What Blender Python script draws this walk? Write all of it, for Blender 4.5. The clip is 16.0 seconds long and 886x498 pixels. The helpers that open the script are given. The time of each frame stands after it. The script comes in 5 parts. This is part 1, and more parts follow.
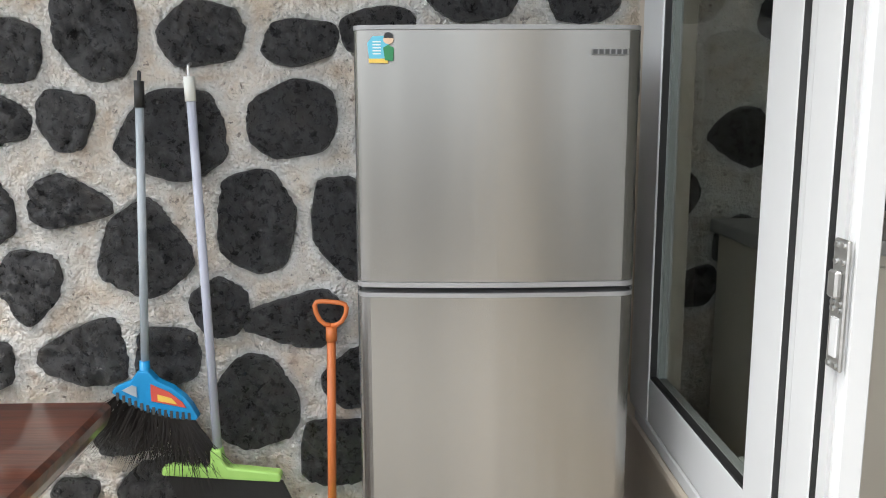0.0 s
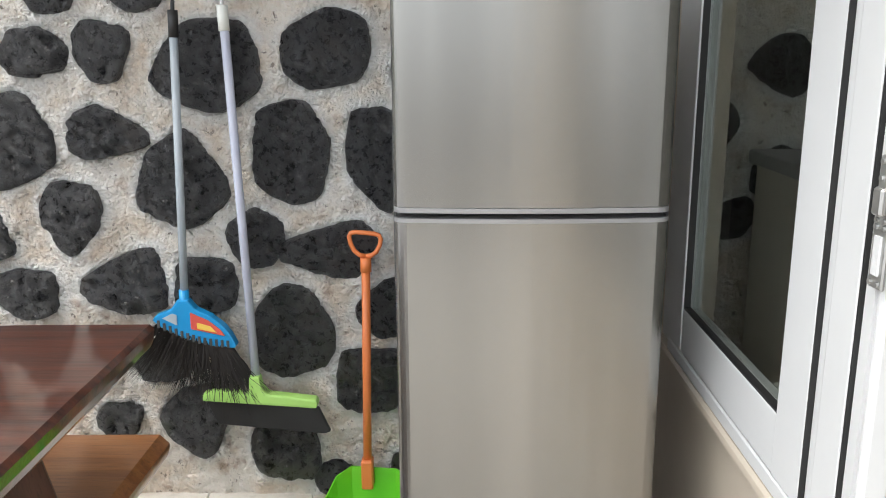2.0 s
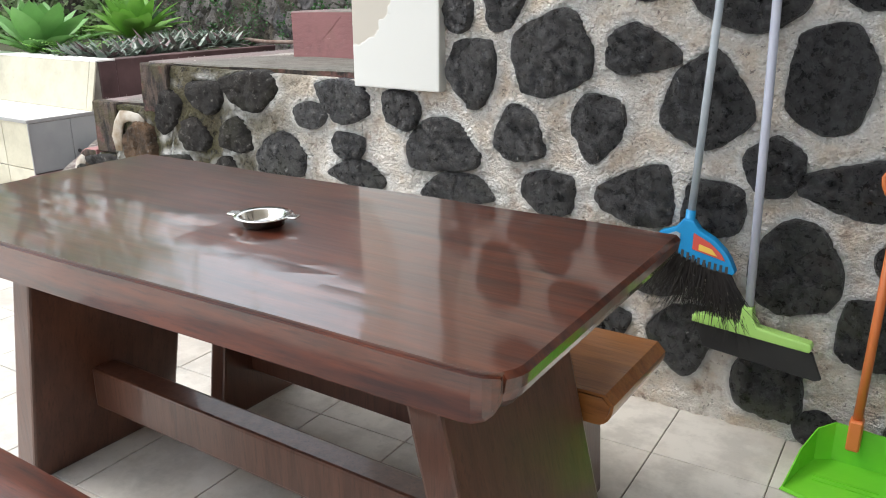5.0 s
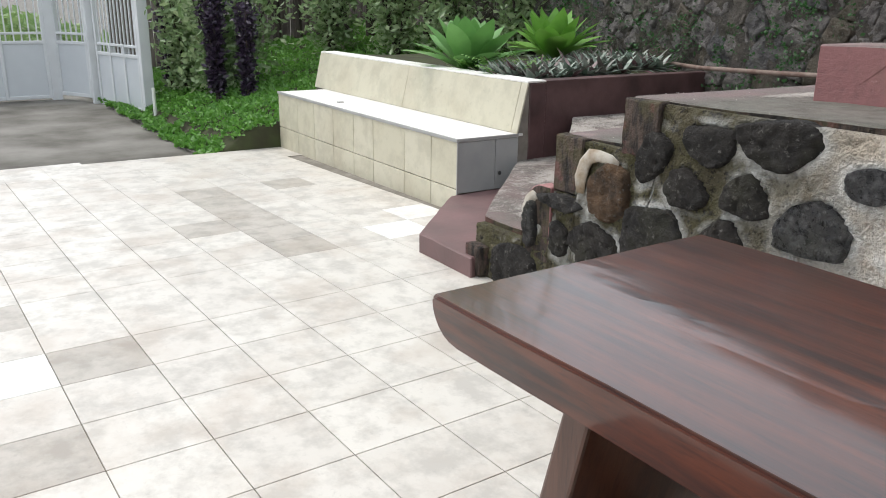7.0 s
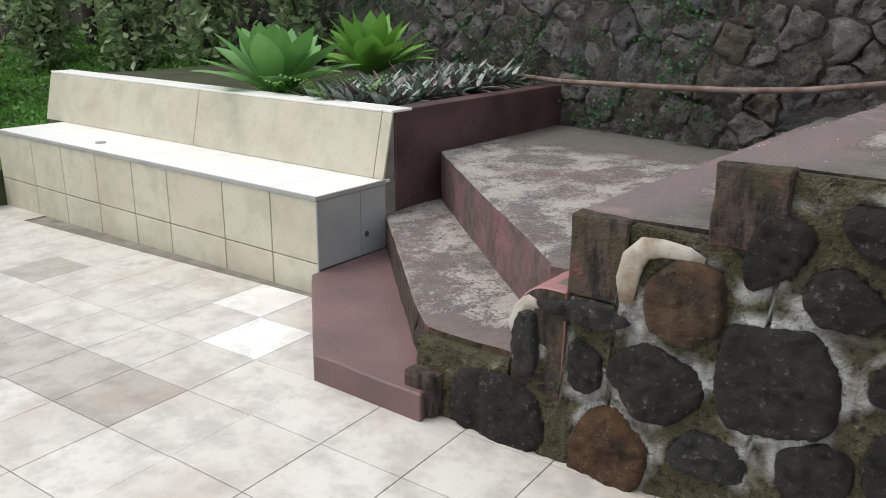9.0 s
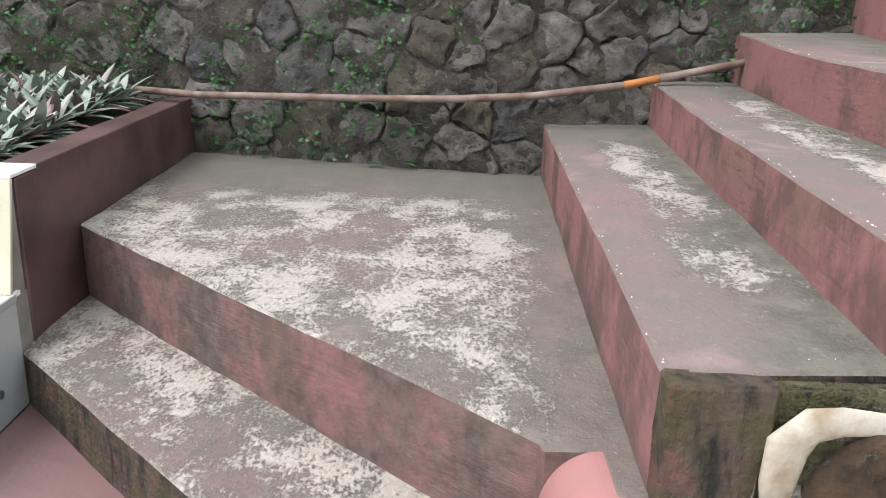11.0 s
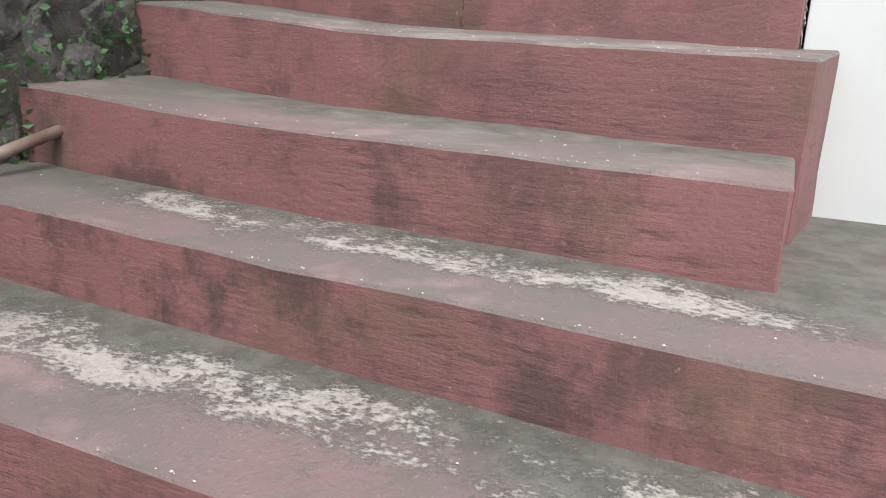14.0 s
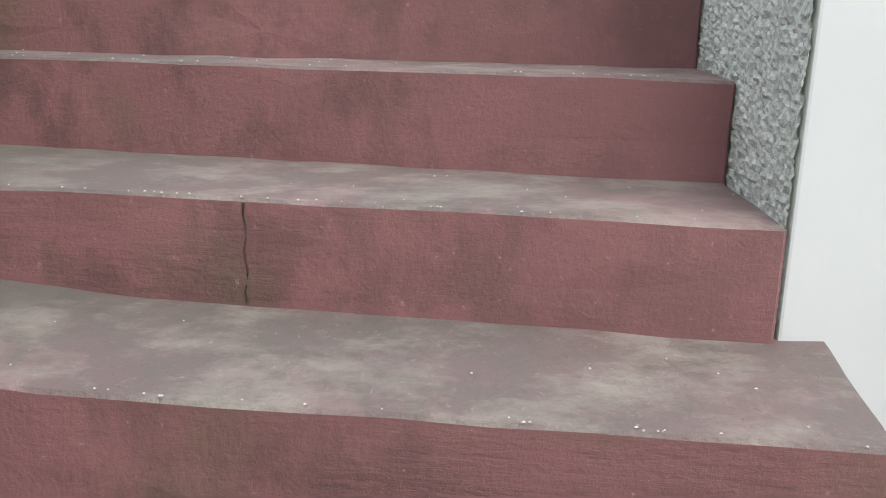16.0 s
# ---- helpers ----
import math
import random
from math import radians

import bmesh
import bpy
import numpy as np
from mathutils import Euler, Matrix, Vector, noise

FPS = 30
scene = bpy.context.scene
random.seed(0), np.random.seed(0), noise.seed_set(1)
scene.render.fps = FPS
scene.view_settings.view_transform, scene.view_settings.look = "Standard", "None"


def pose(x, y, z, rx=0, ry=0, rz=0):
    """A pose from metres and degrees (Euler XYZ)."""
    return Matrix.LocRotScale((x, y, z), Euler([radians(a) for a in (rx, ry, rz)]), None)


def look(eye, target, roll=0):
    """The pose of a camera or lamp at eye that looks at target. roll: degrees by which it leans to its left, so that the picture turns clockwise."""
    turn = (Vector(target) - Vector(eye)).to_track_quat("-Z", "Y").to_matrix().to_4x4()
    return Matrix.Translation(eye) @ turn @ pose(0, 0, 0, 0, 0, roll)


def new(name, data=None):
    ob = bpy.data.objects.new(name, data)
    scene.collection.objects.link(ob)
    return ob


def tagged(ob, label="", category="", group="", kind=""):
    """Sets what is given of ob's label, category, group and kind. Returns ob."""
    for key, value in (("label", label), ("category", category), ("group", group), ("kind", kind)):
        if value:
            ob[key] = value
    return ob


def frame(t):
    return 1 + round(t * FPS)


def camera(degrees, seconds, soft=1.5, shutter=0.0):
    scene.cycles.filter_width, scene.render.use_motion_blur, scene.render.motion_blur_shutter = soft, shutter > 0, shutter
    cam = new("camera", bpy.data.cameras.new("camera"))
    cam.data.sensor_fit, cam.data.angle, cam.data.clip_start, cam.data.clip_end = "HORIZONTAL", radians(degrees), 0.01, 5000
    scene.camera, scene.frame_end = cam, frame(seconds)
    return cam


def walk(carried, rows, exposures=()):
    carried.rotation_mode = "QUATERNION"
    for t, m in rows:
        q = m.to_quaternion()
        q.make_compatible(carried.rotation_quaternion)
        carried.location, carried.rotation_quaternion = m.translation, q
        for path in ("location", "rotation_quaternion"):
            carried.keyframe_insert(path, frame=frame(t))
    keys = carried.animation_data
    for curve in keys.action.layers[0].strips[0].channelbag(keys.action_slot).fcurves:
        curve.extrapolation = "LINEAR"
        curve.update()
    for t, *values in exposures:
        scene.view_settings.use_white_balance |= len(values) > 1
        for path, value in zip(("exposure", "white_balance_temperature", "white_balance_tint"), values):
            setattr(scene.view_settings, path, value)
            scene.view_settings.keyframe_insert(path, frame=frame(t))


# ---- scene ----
cam = camera(57.4, 16.0, soft=1.0)
# seconds, eye, turn
PATH = [
    (0.0, -0.032, 0.112, 1.251, 80.59, 0.11, -0.88),
    (0.5, -0.037, 0.106, 1.243, 80.25, 0.20, -0.76),
    (1.0, -0.043, 0.102, 1.236, 78.74, 0.24, -0.41),
    (1.5, -0.043, 0.100, 1.225, 77.37, 0.34, 0.50),
    (2.0, -0.044, 0.102, 1.221, 76.60, 0.37, 1.16),
    (2.5, -0.046, 0.100, 1.220, 76.19, 0.30, 2.57),
    (3.0, -0.056, 0.098, 1.221, 75.68, 0.14, 4.80),
    (3.5, -0.084, 0.067, 1.215, 74.50, 0.13, 10.77),
    (4.0, -0.105, 0.051, 1.214, 73.50, 0.56, 19.70),
    (4.5, -0.134, 0.038, 1.213, 72.72, 0.43, 26.29),
    (5.0, -0.164, 0.026, 1.201, 71.96, 0.22, 33.64),
    (5.2, -0.199, 0.035, 1.211, 71.60, 0.49, 38.01),
    (7.3, -1.190, 0.074, 1.241, 72.84, -0.85, 57.84),
    (7.5, -1.320, 0.105, 1.246, 73.03, -0.99, 56.91),
    (8.0, -1.691, 0.152, 1.235, 73.31, -1.27, 52.08),
    (8.2, -1.856, 0.168, 1.247, 73.18, -1.13, 49.35),
    (10.3, -3.395, 0.789, 1.258, 72.20, -1.17, 15.34),
    (10.5, -3.502, 0.870, 1.255, 72.09, -1.45, 11.91),
    (11.0, -3.823, 1.105, 1.263, 72.22, -1.98, 0.45),
    (11.5, -4.053, 1.394, 1.243, 72.23, -2.64, -13.68),
    (12.0, -4.209, 1.713, 1.245, 72.46, -3.75, -26.37),
    (12.5, -4.364, 1.997, 1.256, 72.81, -3.39, -39.14),
    (13.0, -4.394, 2.241, 1.236, 73.38, -3.15, -49.54),
    (13.5, -4.325, 2.449, 1.263, 74.39, -3.24, -58.79),
    (14.0, -4.210, 2.695, 1.321, 75.24, -3.16, -67.02),
    (14.5, -4.069, 2.850, 1.439, 75.92, -2.72, -74.07),
    (15.0, -3.819, 2.966, 1.584, 76.88, -3.06, -79.62),
    (15.5, -3.575, 3.158, 1.706, 75.91, -2.24, -85.79),
    (16.0, -3.294, 3.227, 1.822, 76.04, -1.14, -88.06),
]
EXPOSURES = [(0.0, 1.03), (3.0, 1.05), (3.5, 1.0), (4.5, 1.08), (5.0, 0.78), (7.3, 0.16), (8.2, -0.02), (10.3, 0.24), (11.0, 0.82), (11.6, 0.98), (12.0, 1.02), (13.0, 0.72), (13.5, 0.68), (15.0, 0.50), (16.0, 0.38)]
walk(cam, [(t, pose(*p)) for t, *p in PATH], EXPOSURES)

# ---- world, light, exposure ----
world = bpy.data.worlds.new("overcast_sky")
scene.world = world
world.use_nodes = True
wn = world.node_tree.nodes
sky = wn.new("ShaderNodeTexSky")
sky.sky_type, sky.sun_disc = "NISHITA", False
sky.sun_elevation, sky.sun_rotation = radians(62), radians(-120)
sky.air_density, sky.dust_density, sky.ozone_density = 1.0, 5.0, 1.0
haze = wn.new("ShaderNodeMixRGB")
haze.inputs[0].default_value = 0.75
haze.inputs[2].default_value = (8.7, 9.2, 9.8, 1)
world.node_tree.links.new(sky.outputs[0], haze.inputs[1])
world.node_tree.links.new(haze.outputs[0], wn["Background"].inputs[0])
wn["Background"].inputs[1].default_value = 0.15

sun = new("overcast_sun", bpy.data.lights.new("overcast_sun", "SUN"))
sun.data.energy, sun.data.angle, sun.data.color = 1.5, radians(30), (1.0, 0.97, 0.92)
sun.matrix_world = look((0, 0, 8), (4.0, 2.4, 0))


# ---- materials ----
class Nodes:
    """Short hand for a node material."""

    def __init__(self, name):
        self.m = bpy.data.materials.new(name)
        self.m.use_nodes = True
        self.t = self.m.node_tree
        self.b = self.t.nodes["Principled BSDF"]
        self.pos = self.t.nodes.new("ShaderNodeNewGeometry").outputs["Position"]

    def node(self, kind, **sets):
        n = self.t.nodes.new(kind)
        for key, value in sets.items():
            n.inputs[key.replace("_", " ")].default_value = value
        return n

    def link(self, a, b):
        self.t.links.new(a, b)

    def noise(self, scale, detail=4.0, rough=0.55, stretch=None, at=None):
        n = self.node("ShaderNodeTexNoise", Scale=scale, Detail=detail, Roughness=rough)
        src = at or self.pos
        if stretch:
            mp = self.node("ShaderNodeMapping", Scale=stretch)
            self.link(src, mp.inputs[0])
            src = mp.outputs[0]
        self.link(src, n.inputs["Vector"])
        return n.outputs["Fac"]

    def ramp(self, fac, *stops):
        n = self.node("ShaderNodeValToRGB")
        e = n.color_ramp.elements
        while len(e) < len(stops):
            e.new(0.5)
        for k, (p, c) in zip(e, stops):
            k.position, k.color = p, (*c, 1) if len(c) == 3 else c
        self.link(fac, n.inputs[0])
        return n.outputs[0]

    def mask(self, fac, lo, hi):
        n = self.node("ShaderNodeMapRange")
        n.inputs["From Min"].default_value, n.inputs["From Max"].default_value = lo, hi
        self.link(fac, n.inputs["Value"])
        return n.outputs[0]

    def math(self, op, a, b):
        n = self.t.nodes.new("ShaderNodeMath")
        n.operation = op
        for i, v in enumerate((a, b)):
            if isinstance(v, (int, float)):
                n.inputs[i].default_value = v
            else:
                self.link(v, n.inputs[i])
        return n.outputs[0]

    def mix(self, fac, a, b):
        n = self.t.nodes.new("ShaderNodeMixRGB")
        for i, v in enumerate((fac, a, b)):
            if isinstance(v, (int, float)):
                n.inputs[i].default_value = v
            elif isinstance(v, tuple):
                n.inputs[i].default_value = (*v, 1)
            else:
                self.link(v, n.inputs[i])
        return n.outputs[0]

    def axis(self, k):
        n = self.t.nodes.new("ShaderNodeSeparateXYZ")
        self.link(self.pos, n.inputs[0])
        return n.outputs[k]

    def random(self):
        return self.t.nodes.new("ShaderNodeObjectInfo").outputs["Random"]

    def island(self):
        return self.t.nodes.new("ShaderNodeNewGeometry").outputs["Random Per Island"]

    def bump(self, fac, strength, distance):
        n = self.node("ShaderNodeBump", Strength=strength, Distance=distance)
        self.link(fac, n.inputs["Height"])
        self.link(n.outputs[0], self.b.inputs["Normal"])

    def done(self, color, rough=0.7, metal=0.0, spec=0.5):
        if isinstance(color, tuple):
            self.b.inputs["Base Color"].default_value = (*color, 1)
        else:
            self.link(color, self.b.inputs["Base Color"])
        if isinstance(rough, (int, float)):
            self.b.inputs["Roughness"].default_value = rough
        else:
            self.link(rough, self.b.inputs["Roughness"])
        self.b.inputs["Metallic"].default_value = metal
        self.b.inputs["Specular IOR Level"].default_value = spec
        return self.m


def plain(name, a, b, scale=8.0, rough=0.6, bump=0.2, fine=60.0, metal=0.0, spec=0.5):
    """A surface of two close tones with fine relief."""
    n = Nodes(name)
    tone = n.mask(n.noise(scale, 5), 0.35, 0.65)
    grain = n.noise(fine, 3)
    n.bump(grain, bump, 0.004)
    return n.done(n.mix(tone, a, b), rough, metal, spec)


def mortar_material():
    n = Nodes("painted_mortar")
    big, mid, fine = n.noise(3, 4), n.noise(18, 6, 0.65), n.noise(95, 4)
    c = n.mix(n.mask(big, 0.35, 0.65), (0.86, 0.765, 0.64), (0.80, 0.665, 0.53))
    c = n.mix(n.math("MULTIPLY", n.mask(n.noise(7, 6, 0.65), 0.40, 0.56), 0.85), c, (0.92, 0.875, 0.805))
    c = n.mix(n.math("MULTIPLY", n.mask(mid, 0.55, 0.68), n.math("ADD", n.math("MULTIPLY", n.mask(n.axis(2), 1.3, .5), 0.35), 0.4)), c, (0.44, 0.30, 0.21))
    c = n.mix(n.math("MULTIPLY", n.mask(n.noise(42, 5, 0.7), 0.60, 0.66), 0.8), c, (0.16, 0.11, 0.075))
    low = n.mask(n.axis(0), -2.1, -2.7)
    c = n.mix(n.math("MULTIPLY", low, 0.88), c, n.mix(n.mask(n.noise(13, 6, 0.7), 0.40, 0.60), (0.26, 0.215, 0.145), (0.060, 0.048, 0.028)))
    moss = n.math("MULTIPLY", n.mask(n.noise(6, 5), 0.40, 0.54), low)
    c = n.mix(n.math("MULTIPLY", low, n.mask(n.noise(11, 6, 0.7), 0.74, 0.58)), c, (0.105, 0.090, 0.050))
    c = n.mix(n.math("MULTIPLY", moss, 0.55), c, (0.080, 0.076, 0.020))
    c = n.mix(n.math("MULTIPLY", low, n.mask(n.noise(34, 6, 0.75), 0.54, 0.60)), c, (0.022, 0.018, 0.012))
    c = n.mix(n.math("MULTIPLY", n.math("MULTIPLY", low, n.mask(n.noise(21, 6, 0.7), 0.62, 0.68)), 0.7), c, (0.30, 0.26, 0.17))
    at = n.t.nodes.new("ShaderNodeAttribute")
    at.attribute_name = "rim"
    white = n.math("MULTIPLY", n.math("MULTIPLY", at.outputs["Fac"], n.mask(n.noise(5, 4), 0.34, 0.46)), n.math("SUBTRACT", 1.0, n.math("MULTIPLY", low, n.mask(n.noise(4.5, 3), 0.58, 0.47))))
    c = n.mix(n.math("MULTIPLY", white, 0.9), c, (0.90, 0.90, 0.87))
    n.bump(n.math("ADD", n.math("MULTIPLY", mid, 1.0), n.math("MULTIPLY", fine, 0.5)), 1.0, 0.07)
    return n.done(c, 0.85)


def black_stone_material():
    n = Nodes("black_painted_stone")
    r = n.random()
    crag = n.noise(11, 9, 0.72)
    pit = n.noise(48, 6, 0.7)
    vor = n.t.nodes.new("ShaderNodeTexVoronoi")
    vor.inputs["Scale"].default_value = 17
    warp = n.t.nodes.new("ShaderNodeVectorMath")
    warp.operation = "MULTIPLY_ADD"
    soft = n.node("ShaderNodeTexNoise", Scale=9, Detail=4)
    n.link(n.pos, soft.inputs["Vector"])
    n.link(soft.outputs["Color"], warp.inputs[0])
    warp.inputs[1].default_value = (.16, .16, .16)
    n.link(n.pos, warp.inputs[2])
    n.link(warp.outputs[0], vor.inputs["Vector"])
    facet = vor.outputs["Distance"]
    # Relief shading put into the colour: pale on ridges, dark in hollows.
    mottled = n.noise(30, 9, 0.80, (1.0, 1.0, 0.7))
    c = n.mix(n.mask(mottled, 0.40, 0.62), (0.005, 0.005, 0.006), (0.088, 0.089, 0.098))
    c = n.mix(n.math("MULTIPLY", n.mask(crag, 0.50, 0.36), 0.6), c, (0.008, 0.008, 0.009))
    c = n.mix(n.math("MULTIPLY", n.mask(pit, 0.57, 0.66), 0.55), c, (0.17, 0.168, 0.17))
    c = n.mix(n.math("MULTIPLY", n.mask(n.noise(7, 5), 0.56, 0.70), n.mask(r, 0.3, 1.0)), c, (0.075, 0.062, 0.055))
    low = n.math("MULTIPLY", n.mask(n.axis(2), 0.75, 0.1), n.mask(n.noise(6, 5), 0.50, 0.62))
    c = n.mix(n.math("MULTIPLY", low, 0.75), c, (0.055, 0.066, 0.026))
    n.bump(n.math("ADD", n.math("ADD", n.math("MULTIPLY", crag, 0.45), mottled), n.math("MULTIPLY", facet, -0.22)), 1.0, 0.11)
    return n.done(c, n.mask(pit, 0.30, 0.85), 0.0, 1.0)


def bare_stone_material(name, dark, light, moss, vary=1.0):
    n = Nodes(name)
    r = n.random()
    crag = n.noise(9, 9, 0.72)
    pit = n.noise(50, 6, 0.7)
    c = n.mix(n.mask(crag, 0.32, 0.70), dark, light)
    c = n.mix(n.math("MULTIPLY", n.mask(r, 0.78, 0.92), 0.8 * vary), c, n.mix(n.mask(crag, 0.3, 0.7), (0.085, 0.066, 0.045), (0.21, 0.175, 0.125)))
    c = n.mix(n.math("MULTIPLY", n.mask(r, 0.22, 0.05), 0.8 * vary), c, n.mix(n.mask(crag, 0.3, 0.7), (0.045, 0.047, 0.052), (0.13, 0.13, 0.135)))
    c = n.mix(n.math("MULTIPLY", n.mask(n.noise(4.5, 6, 0.65), 0.50, 0.64), moss * 0.8), c, (0.046, 0.052, 0.020))
    c = n.mix(n.math("MULTIPLY", n.mask(pit, 0.58, 0.68), 0.6), c, (0.30, 0.285, 0.255))
    n.bump(n.math("ADD", crag, n.math("MULTIPLY", pit, 0.5)), 1.0, 0.10)
    return n.done(c, 0.85)


def tread_material():
    """Worn red paint on cement: grey wear, chalky flakes."""
    n = Nodes("worn_red_tread")
    big, mid, fine = n.noise(1.6, 5), n.noise(9, 6, 0.7), n.noise(70, 5, 0.7)
    c = n.mix(n.mask(big, 0.36, 0.58), (0.215, 0.140, 0.137), (0.168, 0.136, 0.128))
    c = n.mix(n.math("MULTIPLY", n.mask(mid, 0.5, 0.66), 0.7), c, (0.15, 0.135, 0.115))
    c = n.mix(n.math("MULTIPLY", n.mask(n.noise(5, 4), 0.58, 0.68), 0.5), c, (0.33, 0.225, 0.22))
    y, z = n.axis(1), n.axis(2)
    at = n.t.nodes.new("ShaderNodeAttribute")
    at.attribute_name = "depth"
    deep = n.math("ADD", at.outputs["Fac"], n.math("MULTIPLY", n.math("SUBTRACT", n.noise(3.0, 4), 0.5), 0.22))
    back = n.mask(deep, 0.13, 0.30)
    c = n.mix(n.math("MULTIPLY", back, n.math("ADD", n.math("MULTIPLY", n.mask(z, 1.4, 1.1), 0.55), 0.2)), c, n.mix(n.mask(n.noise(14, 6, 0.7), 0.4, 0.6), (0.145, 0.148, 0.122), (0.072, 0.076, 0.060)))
    band = n.math("MULTIPLY", n.mask(deep, 0.05, 0.18), n.mask(deep, 0.48, 0.30))
    middle = n.math("MULTIPLY", n.mask(y, 2.15, 2.7), n.mask(y, 4.45, 4.05))
    lower = n.math("ADD", n.math("MULTIPLY", n.mask(z, 0.62, 0.55), 0.55), n.math("ADD", n.math("MULTIPLY", n.mask(z, 1.06, 1.0), 0.74), n.math("MULTIPLY", n.mask(z, 1.20, 1.15), 0.15)))
    region = n.math("MULTIPLY", n.math("ADD", n.math("MULTIPLY", n.math("MULTIPLY", middle, lower), band), n.math("MULTIPLY", n.mask(z, 1.4, 1.1), 0.07)), n.mask(n.noise(1.5, 3), 0.22, 0.36))
    flat_ = n.mask(z, .60, .53)
    x = n.axis(0)
    landing = n.math("MULTIPLY", n.math("MULTIPLY", n.mask(x, -3.40, -3.75), n.mask(y, 4.5, 3.9)), n.mask(y, 2.1, 2.5))
    bias = n.math("ADD", n.math("MULTIPLY", n.math("MULTIPLY", landing, flat_), 0.98), n.math("MULTIPLY", region, n.math("SUBTRACT", 1.0, n.math("MULTIPLY", flat_, 0.8))))
    flakes = n.noise(95, 9, 0.85, (1.0, 0.6, 1.0))
    patch = n.noise(5.5, 9, 0.72, (1.0, 0.8, 1.0))
    level = n.math("ADD", n.math("ADD", n.math("MULTIPLY", flakes, 0.50), n.math("MULTIPLY", patch, 0.50)), n.math("MULTIPLY", n.math("SUBTRACT", n.math("MINIMUM", bias, 1.0), 0.88), 0.20))
    chips = n.math("MULTIPLY", n.mask(level, 0.495, 0.535), 0.88)
    stray = n.math("MULTIPLY", n.mask(n.noise(60, 5, 0.7), 0.64, 0.66), n.math("MINIMUM", bias, 0.8))
    chips = n.math("MAXIMUM", chips, stray)
    c = n.mix(chips, c, n.mix(n.mask(flakes, 0.35, 0.65), (0.32, 0.285, 0.255), (0.50, 0.465, 0.42)))
    scuff = n.math("MULTIPLY", n.mask(n.noise(7, 7, 0.72, (1.0, 0.6, 1.0)), 0.47, 0.66), n.mask(z, 1.0, 1.2))
    c = n.mix(n.math("MULTIPLY", scuff, 0.6), c, (0.36, 0.33, 0.285))
    damp = n.math("MULTIPLY", n.mask(y, 3.9, 4.35), n.mask(n.noise(2.5, 3), 0.2, 0.5))
    c = n.mix(n.math("MULTIPLY", damp, 0.7), c, (0.105, 0.104, 0.086))
    c = n.mix(n.math("MULTIPLY", n.mask(fine, 0.62, 0.7), 0.35), c, (0.5, 0.46, 0.43))
    n.bump(n.math("ADD", n.math("MULTIPLY", mid, 0.6), n.math("ADD", fine, n.math("MULTIPLY", chips, 0.35))), 0.8, 0.010)
    return n.done(c, 0.8)


def riser_material():
    n = Nodes("stained_red_riser")
    big, fine = n.noise(2.2, 5), n.noise(70, 6, 0.7)
    c = n.mix(n.mask(big, 0.35, 0.65), (0.265, 0.118, 0.118), (0.215, 0.098, 0.097))
    streak = n.noise(4.2, 7, 0.68, (1.0, 1.0, 0.75))
    west = n.mask(n.axis(0), -2.2, -3.0)
    c = n.mix(n.math("MULTIPLY", n.mask(streak, 0.49, 0.60), n.math("ADD", n.math("MULTIPLY", west, 0.42), n.math("ADD", n.math("MULTIPLY", n.mask(n.axis(1), 2.7, 4.0), 0.28), 0.18))), c, (0.060, 0.044, 0.036))
    c = n.mix(n.math("MULTIPLY", n.mask(n.noise(3.2, 5), 0.54, 0.68), 0.42), c, (0.12, 0.095, 0.055))
    c = n.mix(n.math("MULTIPLY", n.mask(n.noise(45, 4, 0.7), 0.66, 0.72), 0.55), c, (0.42, 0.27, 0.25))
    foot = n.math("MULTIPLY", n.mask(n.axis(2), 0.56, 0.50), n.mask(n.noise(3.0, 7, 0.7), 0.36, 0.56))
    c = n.mix(n.math("MULTIPLY", foot, 0.85), c, n.mix(n.mask(n.noise(20, 5, 0.7), 0.4, 0.65), (0.042, 0.037, 0.031), (0.115, 0.098, 0.083)))
    trowel = n.noise(26, 6, 0.75, (0.25, 0.25, 2.0))
    coarse = n.math("MULTIPLY", n.mask(n.noise(2.4, 5, 0.65), 0.42, 0.60), n.mask(n.axis(2), 1.75, 0.9))
    c = n.mix(n.math("MULTIPLY", n.math("MULTIPLY", n.mask(trowel, 0.54, 0.64), coarse), 0.8), c, (0.075, 0.045, 0.042))
    n.bump(n.math("SUBTRACT", n.math("MULTIPLY", fine, 0.7), n.math("MULTIPLY", n.math("MULTIPLY", trowel, n.math("ADD", coarse, 0.12)), 1.6)), 0.55, 0.007)
    return n.done(c, 0.75)


def grimy_cement_material():
    n = Nodes("grimy_cement")
    streak = n.noise(24, 7, 0.72, (1.0, 1.0, 0.22))
    c = n.mix(n.mask(streak, 0.42, 0.58), (0.010, 0.008, 0.006), (0.085, 0.058, 0.046))
    c = n.mix(n.math("MULTIPLY", n.mask(n.noise(7, 5, 0.65), 0.45, 0.56), 0.7), c, (0.066, 0.055, 0.022))
    c = n.mix(n.math("MULTIPLY", n.mask(n.noise(12, 4), 0.58, 0.66), 0.6), c, (0.15, 0.060, 0.052))
    n.bump(n.math("ADD", n.noise(55, 5), streak), 0.9, 0.02)
    return n.done(c, 0.85)


